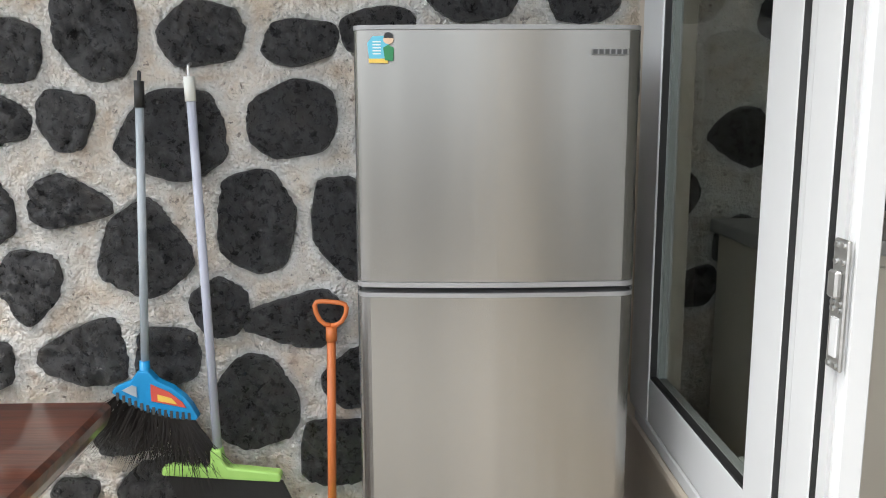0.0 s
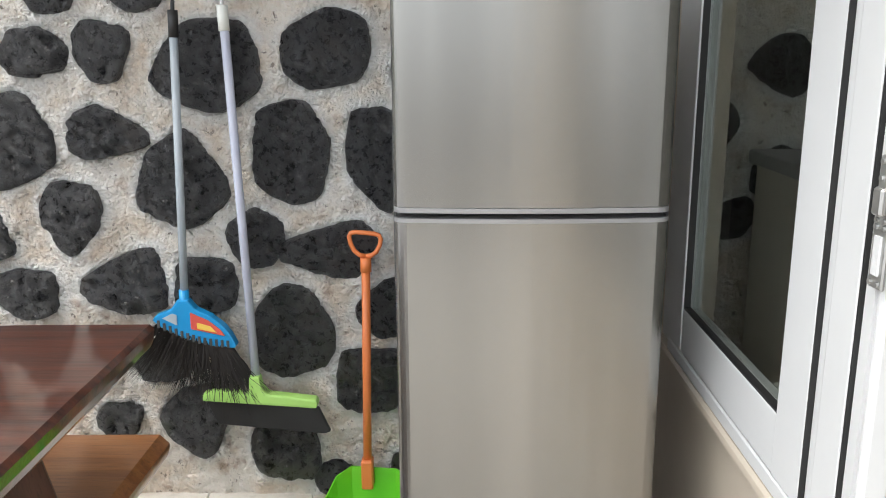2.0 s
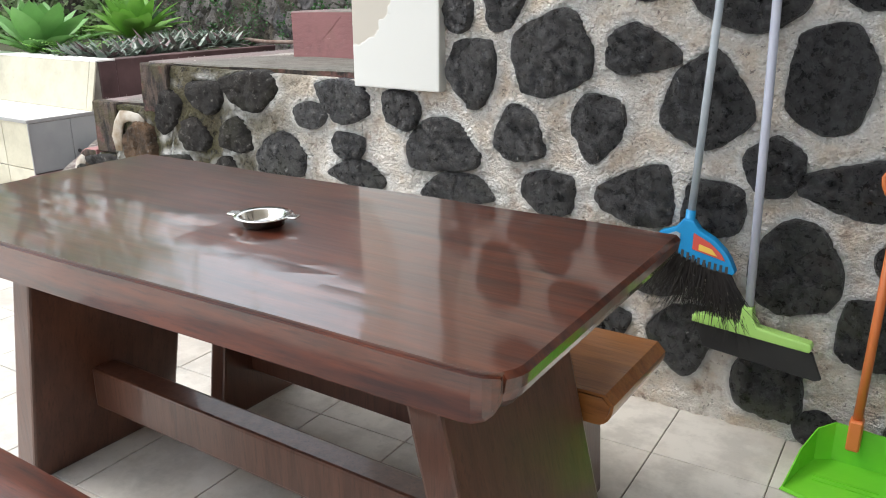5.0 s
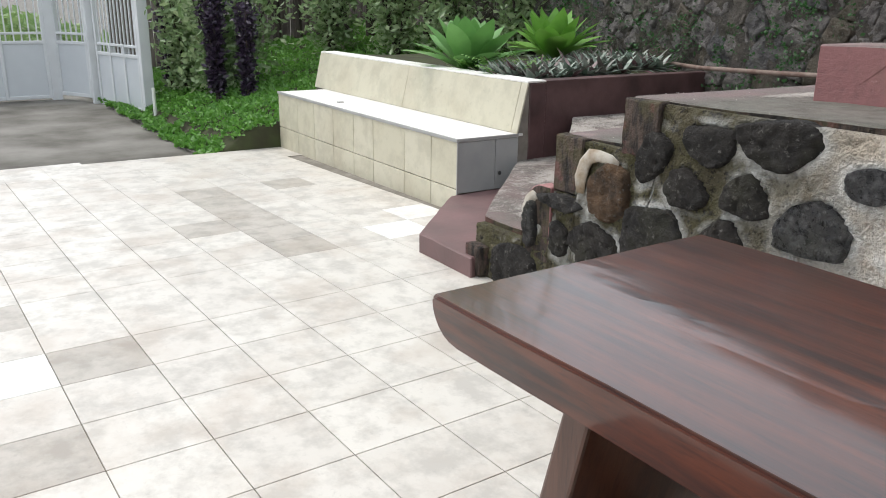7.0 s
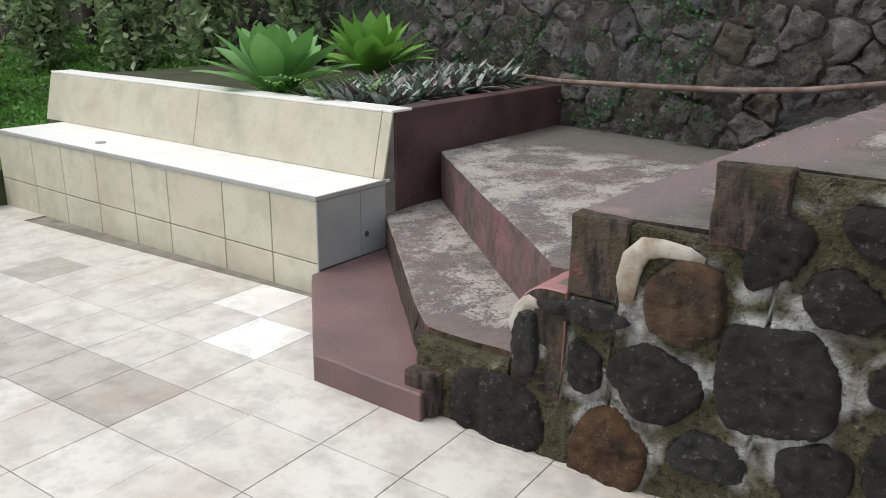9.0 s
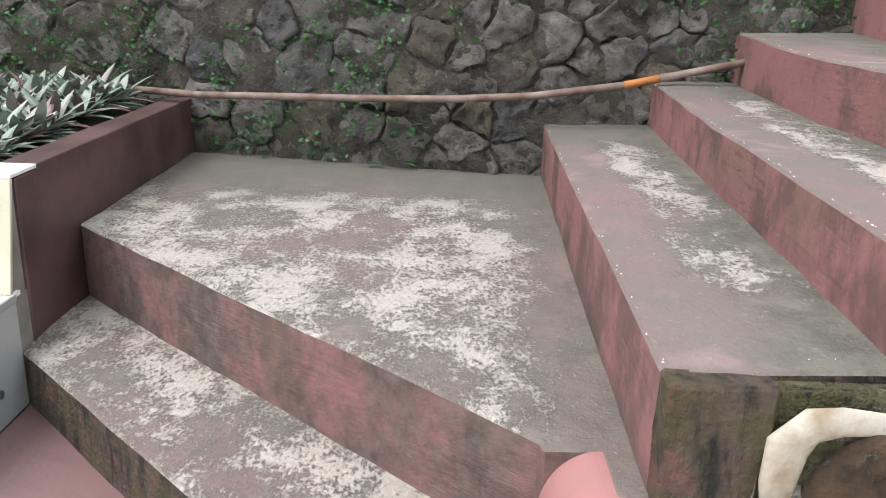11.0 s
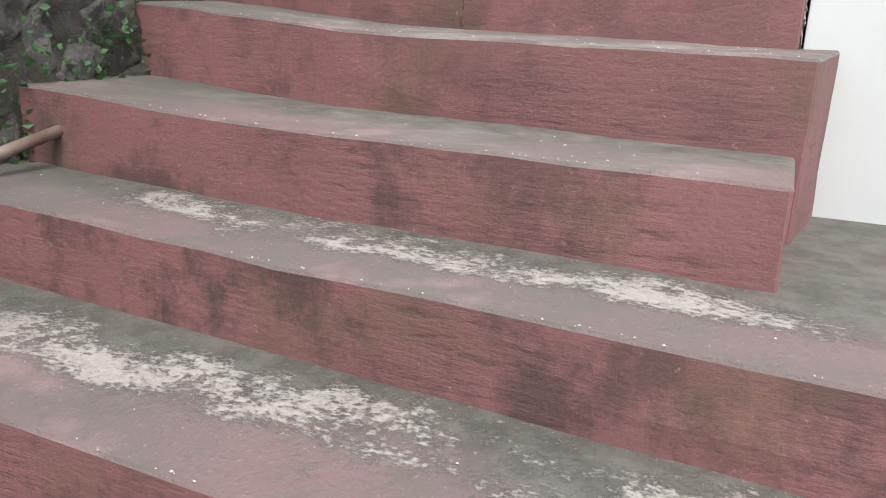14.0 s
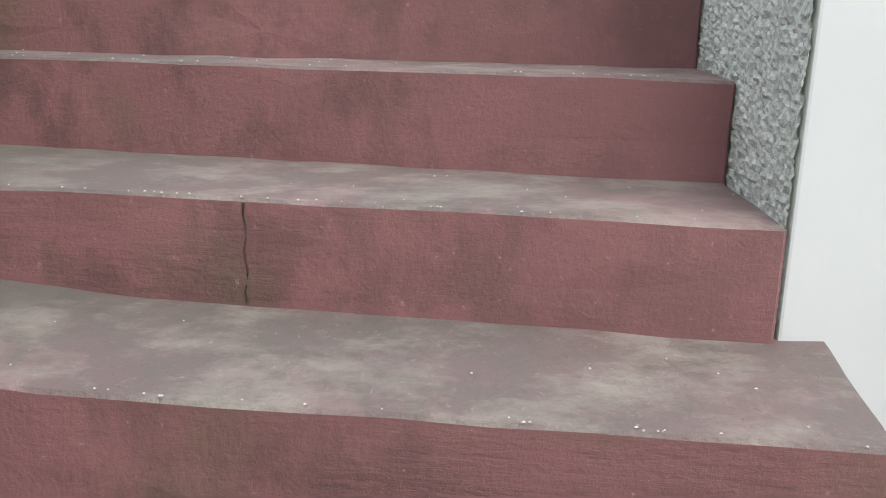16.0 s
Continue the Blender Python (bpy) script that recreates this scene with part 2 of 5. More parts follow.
def wood_material(name, a, b, rough, along=(1.4, 16.0, 16.0), coat=0.0):
    n = Nodes(name)
    g = n.noise(2.2, 6, 0.6, along)
    f = n.noise(9.0, 4, 0.7, along)
    c = n.mix(n.mask(g, 0.34, 0.68), a, b)
    c = n.mix(n.math("MULTIPLY", n.mask(n.noise(2.4, 4, 0.6), 0.42, 0.66), 0.4), c, a)
    c = n.mix(n.math("MULTIPLY", n.mask(f, 0.52, 0.68), 0.5), c, tuple(v * 0.4 for v in a))
    n.bump(n.math("ADD", g, n.math("MULTIPLY", n.noise(3.0, 2, 0.4, (1.0, 3.0, 1.0)), 1.2)), 0.15, 0.006)
    n.b.inputs["Coat Weight"].default_value, n.b.inputs["Coat Roughness"].default_value = coat, 0.075
    return n.done(c, rough, 0.0, 0.35 if coat == 1.0 else 0.5)


def tile_material(name, a, b, stain=1.0):
    n = Nodes(name)
    r = n.random()
    cloud = n.noise(6.5, 6, 0.65)
    c = n.mix(n.mask(r, 0.0, 1.0), a, b)
    c = n.mix(n.math("MULTIPLY", n.mask(cloud, 0.45, 0.62), 0.7 * stain), c, tuple(v * 0.68 for v in b))
    c = n.mix(n.math("MULTIPLY", n.mask(n.noise(2.6, 6, 0.65), 0.48, 0.64), 0.5 * stain), c, tuple(v * k for v, k in zip(b, (0.74, 0.67, 0.62))))
    c = n.mix(n.math("MULTIPLY", n.mask(n.noise(24, 6, 0.75), 0.57, 0.70), 0.35), c, tuple(v * 0.55 for v in b))
    n.bump(n.noise(40, 3), 0.08, 0.002)
    return n.done(c, n.mask(cloud, -0.3, 1.6), 0.0, 0.5)


def leaf_material(name, a, b, under=None, trans=0.25, rough=0.4):
    n = Nodes(name)
    r = n.island()
    c = n.ramp(r, (0.0, a), (1.0, b)) if under is None else n.ramp(r, (0.0, a), (0.55, b), (0.8, under), (1.0, a))
    c = n.mix(n.math("MULTIPLY", n.noise(14, 3), 0.5), c, tuple(v * 0.45 for v in a))
    n.b.inputs["Transmission Weight"].default_value = 0.0
    n.b.inputs["Subsurface Weight"].default_value = 0.0
    tr = n.t.nodes.new("ShaderNodeBsdfTranslucent")
    n.link(c, tr.inputs[0])
    m = n.done(c, rough)
    mx = n.t.nodes.new("ShaderNodeMixShader")
    mx.inputs[0].default_value = trans
    n.link(n.b.outputs[0], mx.inputs[1])
    n.link(tr.outputs[0], mx.inputs[2])
    n.link(mx.outputs[0], n.t.nodes["Material Output"].inputs[0])
    return m


def glass_material():
    n = Nodes("window_glass")
    clear = n.t.nodes.new("ShaderNodeBsdfTransparent")
    clear.inputs[0].default_value = (0.68, 0.71, 0.70, 1)
    gloss = n.t.nodes.new("ShaderNodeBsdfGlossy")
    gloss.inputs["Roughness"].default_value = 0.02
    face = n.node("ShaderNodeLayerWeight", Blend=0.35)
    fres = n.math("ADD", n.math("MULTIPLY", n.math("POWER", face.outputs["Facing"], 3.0), 0.45), 0.03)
    mx = n.t.nodes.new("ShaderNodeMixShader")
    n.link(fres, mx.inputs[0])
    n.link(clear.outputs[0], mx.inputs[1])
    n.link(gloss.outputs[0], mx.inputs[2])
    n.link(mx.outputs[0], n.t.nodes["Material Output"].inputs[0])
    return n.m


def steel_material():
    n = Nodes("fridge_silver")
    brushed = n.noise(3.0, 3, 0.5, (3.0, 3.0, 0.12))
    c = n.mix(n.mask(brushed, 0.3, 0.7), (0.24, 0.235, 0.22), (0.315, 0.307, 0.289))
    scratch = n.noise(55, 2, 0.4, (0.4, 1.0, 2.5))
    c = n.mix(n.math("MULTIPLY", n.mask(scratch, 0.76, 0.78), 0.5), c, (0.2, 0.2, 0.2))
    n.bump(n.noise(2.0, 2, 0.4, (3.5, 1.0, 0.3)), 0.10, 0.01)
    return n.done(c, 0.27, 0.88)


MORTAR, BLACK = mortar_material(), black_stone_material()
MOSSY = bare_stone_material("mossy_wall_stone", (0.007, 0.0065, 0.006), (0.050, 0.042, 0.036), 0.4, 0.35)
RETAIN = bare_stone_material("retaining_stone", (0.034, 0.032, 0.032), (0.42, 0.385, 0.365), 0.65)
RUSTY = bare_stone_material("rusty_stone", (0.032, 0.018, 0.011), (0.24, 0.115, 0.042), 0.2, 0.3)
EARTHWALL = bare_stone_material("earthy_rubble", (0.018, 0.016, 0.012), (0.19, 0.165, 0.14), 0.85, 0.0)
TREAD, RISER, GRIME = tread_material(), riser_material(), grimy_cement_material()
BASEPAINT = plain("brown_planter_paint", (0.052, 0.027, 0.027), (0.11, 0.060, 0.059), 4, 0.55, 0.3, 40)
PINK = plain("pink_paint", (0.33, 0.155, 0.15), (0.27, 0.13, 0.125), 5, 0.6, 0.3, 40)
REDSTEP = plain("red_step_paint", (0.175, 0.100, 0.098), (0.125, 0.078, 0.075), 3, 0.6, 0.3, 40)
WHITEWALL = plain("white_wall_paint", (0.66, 0.68, 0.67), (0.62, 0.64, 0.63), 3, 0.6, 0.12, 30)
CHIPS = plain("chipped_paint", (0.62, 0.59, 0.55), (0.50, 0.44, 0.41), 60, 0.85, 0.2, 60)
COLLAR = plain("whitewashed_mortar", (0.46, 0.43, 0.375), (0.20, 0.13, 0.06), 10, 0.85, 1.0, 55)
ROUGHCAST = plain("grey_roughcast", (0.40, 0.43, 0.39), (0.66, 0.69, 0.64), 60, 0.9, 1.0, 120)
CREAM = plain("cream_wall_paint", (0.62, 0.55, 0.45), (0.56, 0.49, 0.40), 3, 0.55, 0.15, 40)
CEIL = plain("ceiling_paint", (0.78, 0.77, 0.74), (0.72, 0.71, 0.68), 2, 0.8, 0.1, 30)
TILE = tile_material("cream_floor_tile", (0.625, 0.60, 0.55), (0.575, 0.545, 0.497))
TILEDARK = tile_material("stained_floor_tile", (0.47, 0.435, 0.39), (0.42, 0.39, 0.345))
TILENEW = tile_material("new_white_tile", (0.84, 0.84, 0.81), (0.82, 0.82, 0.79))
GROUT = plain("grout", (0.16, 0.145, 0.12), (0.24, 0.22, 0.19), 10, 0.9, 0.3, 60)
BENCHTILE = tile_material("bench_tile", (0.56, 0.53, 0.42), (0.51, 0.48, 0.365), 0.6)
SEATTILE = tile_material("seat_tile", (0.80, 0.79, 0.75), (0.77, 0.76, 0.72), 0.2)
GREYTILE = plain("grey_end_tile", (0.36, 0.37, 0.36), (0.31, 0.32, 0.315), 5, 0.35, 0.1, 40)
TRIM = plain("grey_trim", (0.30, 0.30, 0.29), (0.36, 0.36, 0.35), 6, 0.4, 0.1, 50)
TABLEWOOD = wood_material("varnished_red_wood", (0.024, 0.007, 0.005), (0.125, 0.030, 0.011), 0.3, coat=1.0)
LEGWOOD = wood_material("dark_leg_wood", (0.070, 0.028, 0.018), (0.125, 0.052, 0.032), 0.35, (14.0, 14.0, 1.3), 0.3)
BENCHWOOD = wood_material("amber_bench_wood", (0.20, 0.075, 0.022), (0.34, 0.145, 0.045), 0.28, coat=0.5)
STEEL = steel_material()
DARKGREY = plain("dark_grey_plastic", (0.05, 0.05, 0.05), (0.07, 0.07, 0.07), 9, 0.5, 0.1, 80)
TRIMSILVER = plain("fridge_trim", (0.28, 0.28, 0.28), (0.33, 0.33, 0.33), 5, 0.4, 0.05, 60, 0.3)
ALU = plain("white_aluminium", (0.68, 0.69, 0.69), (0.64, 0.65, 0.65), 3, 0.35, 0.05, 60)
GASKET = plain("black_gasket", (0.012, 0.012, 0.012), (0.02, 0.02, 0.02), 9, 0.6, 0.1, 80)
ZINC = plain("zinc_plated_steel", (0.55, 0.55, 0.54), (0.42, 0.42, 0.41), 30, 0.35, 0.1, 90, 0.9)
GLASS = glass_material()
CABINET = plain("cream_cabinet", (0.62, 0.57, 0.48), (0.58, 0.53, 0.45), 2, 0.4, 0.05, 40)
BLUE = plain("blue_plastic", (0.012, 0.30, 0.64), (0.010, 0.27, 0.59), 8, 0.35, 0.05, 60)
LIME = plain("lime_plastic", (0.42, 0.70, 0.19), (0.38, 0.66, 0.16), 8, 0.35, 0.05, 60)
GREEN = plain("green_plastic", (0.18, 0.62, 0.035), (0.15, 0.56, 0.03), 6, 0.35, 0.1, 60)
ORANGE = plain("orange_plastic", (0.72, 0.20, 0.055), (0.66, 0.18, 0.05), 8, 0.4, 0.05, 60)
POLE = plain("grey_coated_pole", (0.36, 0.41, 0.45), (0.42, 0.46, 0.49), 12, 0.35, 0.05, 60)
LILAC = plain("lilac_coated_pole", (0.44, 0.46, 0.56), (0.50, 0.52, 0.60), 12, 0.35, 0.05, 60)
BLACKPLASTIC = plain("black_plastic", (0.012, 0.012, 0.012), (0.02, 0.02, 0.02), 9, 0.45, 0.05, 60)
WHITEPLASTIC = plain("white_plastic", (0.76, 0.77, 0.72), (0.72, 0.73, 0.68), 9, 0.4, 0.05, 60)
BRISTLE = plain("black_bristle", (0.010, 0.008, 0.008), (0.020, 0.016, 0.015), 20, 0.5, 0.1, 90)
RED = plain("red_print", (0.62, 0.09, 0.06), (0.58, 0.08, 0.06), 9, 0.5, 0.05, 60)
YELLOW = plain("yellow_print", (0.80, 0.55, 0.10), (0.78, 0.50, 0.08), 9, 0.5, 0.05, 60)
SKYBLUE = plain("sky_blue_print", (0.12, 0.50, 0.66), (0.14, 0.52, 0.68), 9, 0.5, 0.02, 60)
DARKGREEN = plain("green_print", (0.02, 0.22, 0.08), (0.02, 0.20, 0.07), 9, 0.5, 0.02, 60)
TAN = plain("tan_print", (0.72, 0.52, 0.36), (0.70, 0.50, 0.34), 9, 0.5, 0.02, 60)
CHROME = plain("ashtray_steel", (0.70, 0.69, 0.66), (0.60, 0.59, 0.56), 12, 0.16, 0.05, 60, 1.0)
RUST = plain("rusty_pipe_metal", (0.11, 0.058, 0.042), (0.24, 0.19, 0.16), 9, 0.7, 0.4, 50)
RUSTBRIGHT = plain("orange_rust", (0.42, 0.17, 0.04), (0.30, 0.11, 0.035), 12, 0.75, 0.4, 50)
DRIVE = plain("driveway_concrete", (0.075, 0.068, 0.055), (0.20, 0.19, 0.17), 1.4, 0.85, 0.5, 30)
SOIL = plain("garden_soil", (0.030, 0.026, 0.014), (0.045, 0.055, 0.018), 5, 0.95, 0.9, 25)
GATEPANEL = plain("gate_panel_paint", (0.56, 0.59, 0.61), (0.51, 0.54, 0.56), 2, 0.5, 0.05, 30)
GATEFRAME = plain("gate_frame_paint", (0.62, 0.64, 0.65), (0.56, 0.58, 0.59), 3, 0.5, 0.05, 40)
FENCEWOOD = wood_material("weathered_fence_board", (0.11, 0.092, 0.08), (0.25, 0.21, 0.185), 0.85, (12.0, 12.0, 1.0))
BARK = wood_material("dark_bark", (0.030, 0.024, 0.018), (0.075, 0.062, 0.048), 0.9, (10.0, 10.0, 1.5))
AGAVE = leaf_material("agave_leaf", (0.16, 0.38, 0.06), (0.32, 0.58, 0.12), None, 0.2, 0.45)
AGAVEBLUE = leaf_material("blue_green_agave_leaf", (0.14, 0.34, 0.09), (0.26, 0.50, 0.16), None, 0.2, 0.45)
FERN = leaf_material("fern_leaf", (0.13, 0.30, 0.05), (0.20, 0.40, 0.08), None, 0.3)
RHOEO = leaf_material("boat_lily_leaf", (0.13, 0.20, 0.15), (0.39, 0.45, 0.39), (0.16, 0.040, 0.07), 0.1, 0.4)
COVER = leaf_material("ground_cover_leaf", (0.095, 0.25, 0.040), (0.20, 0.44, 0.08), None, 0.35)
SHRUB = leaf_material("shrub_leaf", (0.20, 0.32, 0.13), (0.46, 0.56, 0.32), None, 0.4, 0.3)
PURPLE = leaf_material("purple_shrub_leaf", (0.022, 0.014, 0.030), (0.075, 0.048, 0.088), None, 0.1, 0.28)
HEDGE = leaf_material("far_hedge_leaf", (0.20, 0.34, 0.12), (0.36, 0.48, 0.20), None, 0.4)
WALLPLANT = leaf_material("wall_plant_leaf", (0.035, 0.12, 0.03), (0.085, 0.22, 0.07), None, 0.3)


def flaked_material():
    """Cream paint with lighter flaked patches."""
    n = Nodes("flaked_cream_paint")
    edge = n.mask(n.noise(2.6, 5, 0.5), 0.47, 0.48)
    c = n.mix(edge, (0.50, 0.47, 0.41), (0.64, 0.65, 0.62))
    n.bump(edge, 0.5, 0.003)
    return n.done(c, 0.7)


FLAKED = flaked_material()


# ---- builders ----
def part(name, bm, material, parent=None, label="", smooth=False):
    """Links a bmesh as one mesh object, under a thing if one is given."""
    me = bpy.data.meshes.new(name)
    bm.to_mesh(me)
    bm.free()
    for m in material if isinstance(material, (list, tuple)) else (material,):
        me.materials.append(m)
    if smooth:
        me.shade_smooth()
    ob = new(name, me)
    if parent is not None:
        ob.parent = parent
    if label:
        ob["label"] = label
    return ob


def thing(name, label, category, group="", kind=""):
    return tagged(new(name), label, category, group, kind)


def box(x0, x1, y0, y1, z0, z1, bevel=0.0, seg=1, bm=None):
    bm = bm or bmesh.new()
    vs = bmesh.ops.create_cube(bm, size=1.0)["verts"]
    for v in vs:
        v.co = Vector((x0 + (v.co.x + 0.5) * (x1 - x0), y0 + (v.co.y + 0.5) * (y1 - y0), z0 + (v.co.z + 0.5) * (z1 - z0)))
    if bevel:
        es = list({e for v in vs for e in v.link_edges})
        bmesh.ops.bevel(bm, geom=es, offset=bevel, segments=seg, affect="EDGES", profile=0.6)
    return bm


def prism(outline, a, b, axis="z", bevel=0.0, seg=1):
    """An outline of pairs, drawn out between a and b along an axis."""
    bm = bmesh.new()
    put = {"z": lambda p, h: (p[0], p[1], h), "y": lambda p, h: (p[0], h, p[1]), "x": lambda p, h: (h, p[0], p[1])}[axis]
    lo = [bm.verts.new(put(p, a)) for p in outline]
    hi = [bm.verts.new(put(p, b)) for p in outline]
    bm.faces.new(lo), bm.faces.new(hi)
    for i in range(len(outline)):
        j = (i + 1) % len(outline)
        bm.faces.new((lo[i], lo[j], hi[j], hi[i]))
    bmesh.ops.recalc_face_normals(bm, faces=bm.faces)
    if bevel:
        bmesh.ops.bevel(bm, geom=bm.edges[:], offset=bevel, segments=seg, affect="EDGES", profile=0.6)
    return bm


def tube(points, radius, sides=10, bm=None, cap=True):
    """A round bar along points; radius may be a list."""
    bm = bm or bmesh.new()
    pts = [Vector(p) for p in points]
    rs = radius if isinstance(radius, (list, tuple)) else [radius] * len(pts)
    rings, u = [], None
    for i, p in enumerate(pts):
        d = (pts[min(i + 1, len(pts) - 1)] - pts[max(i - 1, 0)]).normalized()
        if u is None or (u - d * u.dot(d)).length < 1e-4:
            u = d.cross(Vector((0, 0, 1)) if abs(d.z) < 0.9 else Vector((0, 1, 0)))
        u = (u - d * u.dot(d)).normalized()
        w = d.cross(u)
        rings.append([bm.verts.new(p + rs[i] * (math.cos(a) * u + math.sin(a) * w)) for a in (2 * math.pi * k / sides for k in range(sides))])
    for r, s in zip(rings, rings[1:]):
        for k in range(sides):
            bm.faces.new((r[k], r[(k + 1) % sides], s[(k + 1) % sides], s[k]))
    if cap:
        bm.faces.new(rings[0][::-1]), bm.faces.new(rings[-1])
    return bm


def roughen(bm, amount, scale, cuts=0):
    """Breaks edges and faces up a little, as hand-made cement is."""
    if cuts:
        bmesh.ops.subdivide_edges(bm, edges=[e for e in bm.edges if e.calc_length() > 0.12], cuts=cuts, use_grid_fill=True)
    for v in bm.verts:
        v.co += amount * noise.noise_vector(v.co * scale)
    return bm


def blade(length, width, rise, droop, segs=5, fold=0.25, tip=0.35, bm=None, m=None):
    """A leaf along +x that rises and droops, folded on its midrib, widest at tip."""
    bm = bm or bmesh.new()
    m = m or Matrix()
    rows = []
    for i in range(segs + 1):
        s = i / segs
        w = width * 0.5 * (0.35 + 0.65 * min(1, s / tip) if s < tip else (1 - ((s - tip) / (1 - tip)) ** 1.7)) + 0.0006
        x, z = length * s * math.cos(rise) + droop * 0.3 * s * s, length * s * math.sin(rise) - droop * s * s
        rows.append([bm.verts.new(m @ Vector((x, y, z + fold * abs(y)))) for y in (-w, 0.0, w)])
    for a, b in zip(rows, rows[1:]):
        for k in (0, 1):
            bm.faces.new((a[k], a[k + 1], b[k + 1], b[k]))
    return bm


def leaf_cloud(name, centres, size, material, parent=None, kind="", long=1.8, seed=3, up=0.3):
    """Many small folded leaves at centres, as one mesh."""
    rng = np.random.default_rng(seed)
    n = len(centres)
    d = rng.normal(size=(n, 3))
    d[:, 2] = d[:, 2] * 0.6 + up
    d /= np.linalg.norm(d, axis=1)[:, None]
    s = np.cross(d, rng.normal(size=(n, 3)))
    s /= np.linalg.norm(s, axis=1)[:, None] + 1e-9
    nrm = np.cross(d, s)
    k = size * rng.uniform(0.6, 1.3, (n, 1))
    base = np.asarray(centres)
    v = np.stack([base, base + d * k * long * 0.5 + s * k * 0.5 + nrm * k * 0.12, base + d * k * long, base + d * k * long * 0.5 - s * k * 0.5 + nrm * k * 0.12], 1).reshape(-1, 3)
    f = np.arange(n)[:, None] * 4 + np.array([[0, 1, 2], [0, 2, 3]]).reshape(1, 6)
    me = bpy.data.meshes.new(name)
    me.from_pydata(v.tolist(), [], f.reshape(-1, 3).tolist())
    me.materials.append(material)
    ob = new(name, me)
    if parent is not None:
        ob.parent = parent
    return tagged(ob, kind=kind) if kind else ob


# ---- structure: wall of painted stones ----
WALL_Y = 2.20


def wall_top(x):
    for edge, top in ((-3.64, 0.235), (-3.47, 0.36), (-3.33, 0.49), (-2.955, 0.712), (-1.945, 0.895)):
        if x < edge:
            return top
    return 0.895 if x < -1.94 else 2.75


def mortar_face(ob, x0, x1, step, rows, fine_to):
    """Rough mortar round the stones placed so far; whitewash clings to their rims."""
    n = int(round((x1 - x0) / step))
    xs = np.linspace(x0, x1, n + 1)
    flat = [(x, (z * wall_top(x) if fine_to is None else z)) for x in xs for z in (np.linspace(0, 1, rows + 1) if fine_to is None else np.r_[np.linspace(0, fine_to, rows - 11), np.linspace(fine_to, 2.75, 13)[1:]])]
    co = np.array(flat)
    near = np.full(len(co), 9.0)
    for a, b, rx, rz, t, lob in beds:
        dx, dz = co[:, 0] - a, co[:, 1] - b
        u, w = dx * math.cos(t) + dz * math.sin(t), -dx * math.sin(t) + dz * math.cos(t)
        ang = np.mod(np.arctan2(w / rz, u / rx), 2 * math.pi)
        edge = np.interp(ang, np.linspace(0, 2 * math.pi, len(lob) + 1), list(lob) + lob[:1])
        near = np.minimum(near, (np.sqrt((u / rx) ** 2 + (w / rz) ** 2) / edge - 1.0) * min(rx, rz))
    rim = np.clip(1 - (near - .004) / .03, 0, 1)
    verts, rims = [], []
    for (x, z), r, e in zip(flat, rim, near):
        q = Vector((x, 0, z))
        y = WALL_Y - 0.004 - 0.013 * noise.fractal(q * 7, 0.8, 2.0, 6) - 0.008 * noise.noise(q * 34) - 0.004 * r + .035 * min(1.0, max(0.0, -(e + .002) / .012))
        verts.append((x, y + batter(x, z), z - .03 * (z == 0)))
        rims.append(float(r))
    m = rows + 1
    if fine_to is None:
        full = []
        for i in range(n + 1):
            full += verts[i * m:(i + 1) * m] + [(xs[i], WALL_Y + .05, verts[(i + 1) * m - 1][2] + .002)]
        rr_ = []
        for i in range(n + 1):
            rr_ += rims[i * m:(i + 1) * m] + [0.0]
        verts, rims, m = full, rr_, m + 1
    faces = [(i * m + k, (i + 1) * m + k, (i + 1) * m + k + 1, i * m + k + 1) for i in range(n) for k in range(m - 1)]
    me = ob.data
    me.from_pydata(verts, [], faces)
    me.attributes.new("rim", "FLOAT", "POINT").data.foreach_set("value", rims)
    me.materials.append(MORTAR)
    me.shade_smooth()


wall_low = tagged(new("wall_stone_low", bpy.data.meshes.new("wall_stone_low")), "low wall of dark stones set in mossy whitewashed mortar", "wall", kind="structure")
wall_north = tagged(new("wall_north", bpy.data.meshes.new("wall_north")), "wall of black painted stones in thick cream mortar", "wall", kind="structure")
core = tagged(part("wall_core", box(-1.598, 2.3, 2.235, 2.68, 0, 2.75), CREAM), "masonry core of the stone wall", "wall", kind="structure")

rng = random.Random(11)
placed, beds = [], []


# narrowing upwards or sideways, by shape
TAPER = {"r": (.0, .0), "q": (.06, -.05), "d": (.38, .05), "u": (-.38, -.04), "l": (.05, .40), "e": (-.05, -.42)}


def batter(x, z):
    """The old low wall stands out a little at its foot."""
    return -.045 * max(0.0, 1 - z / .85) * min(1.0, max(0.0, (-2.2 - x) / .5))


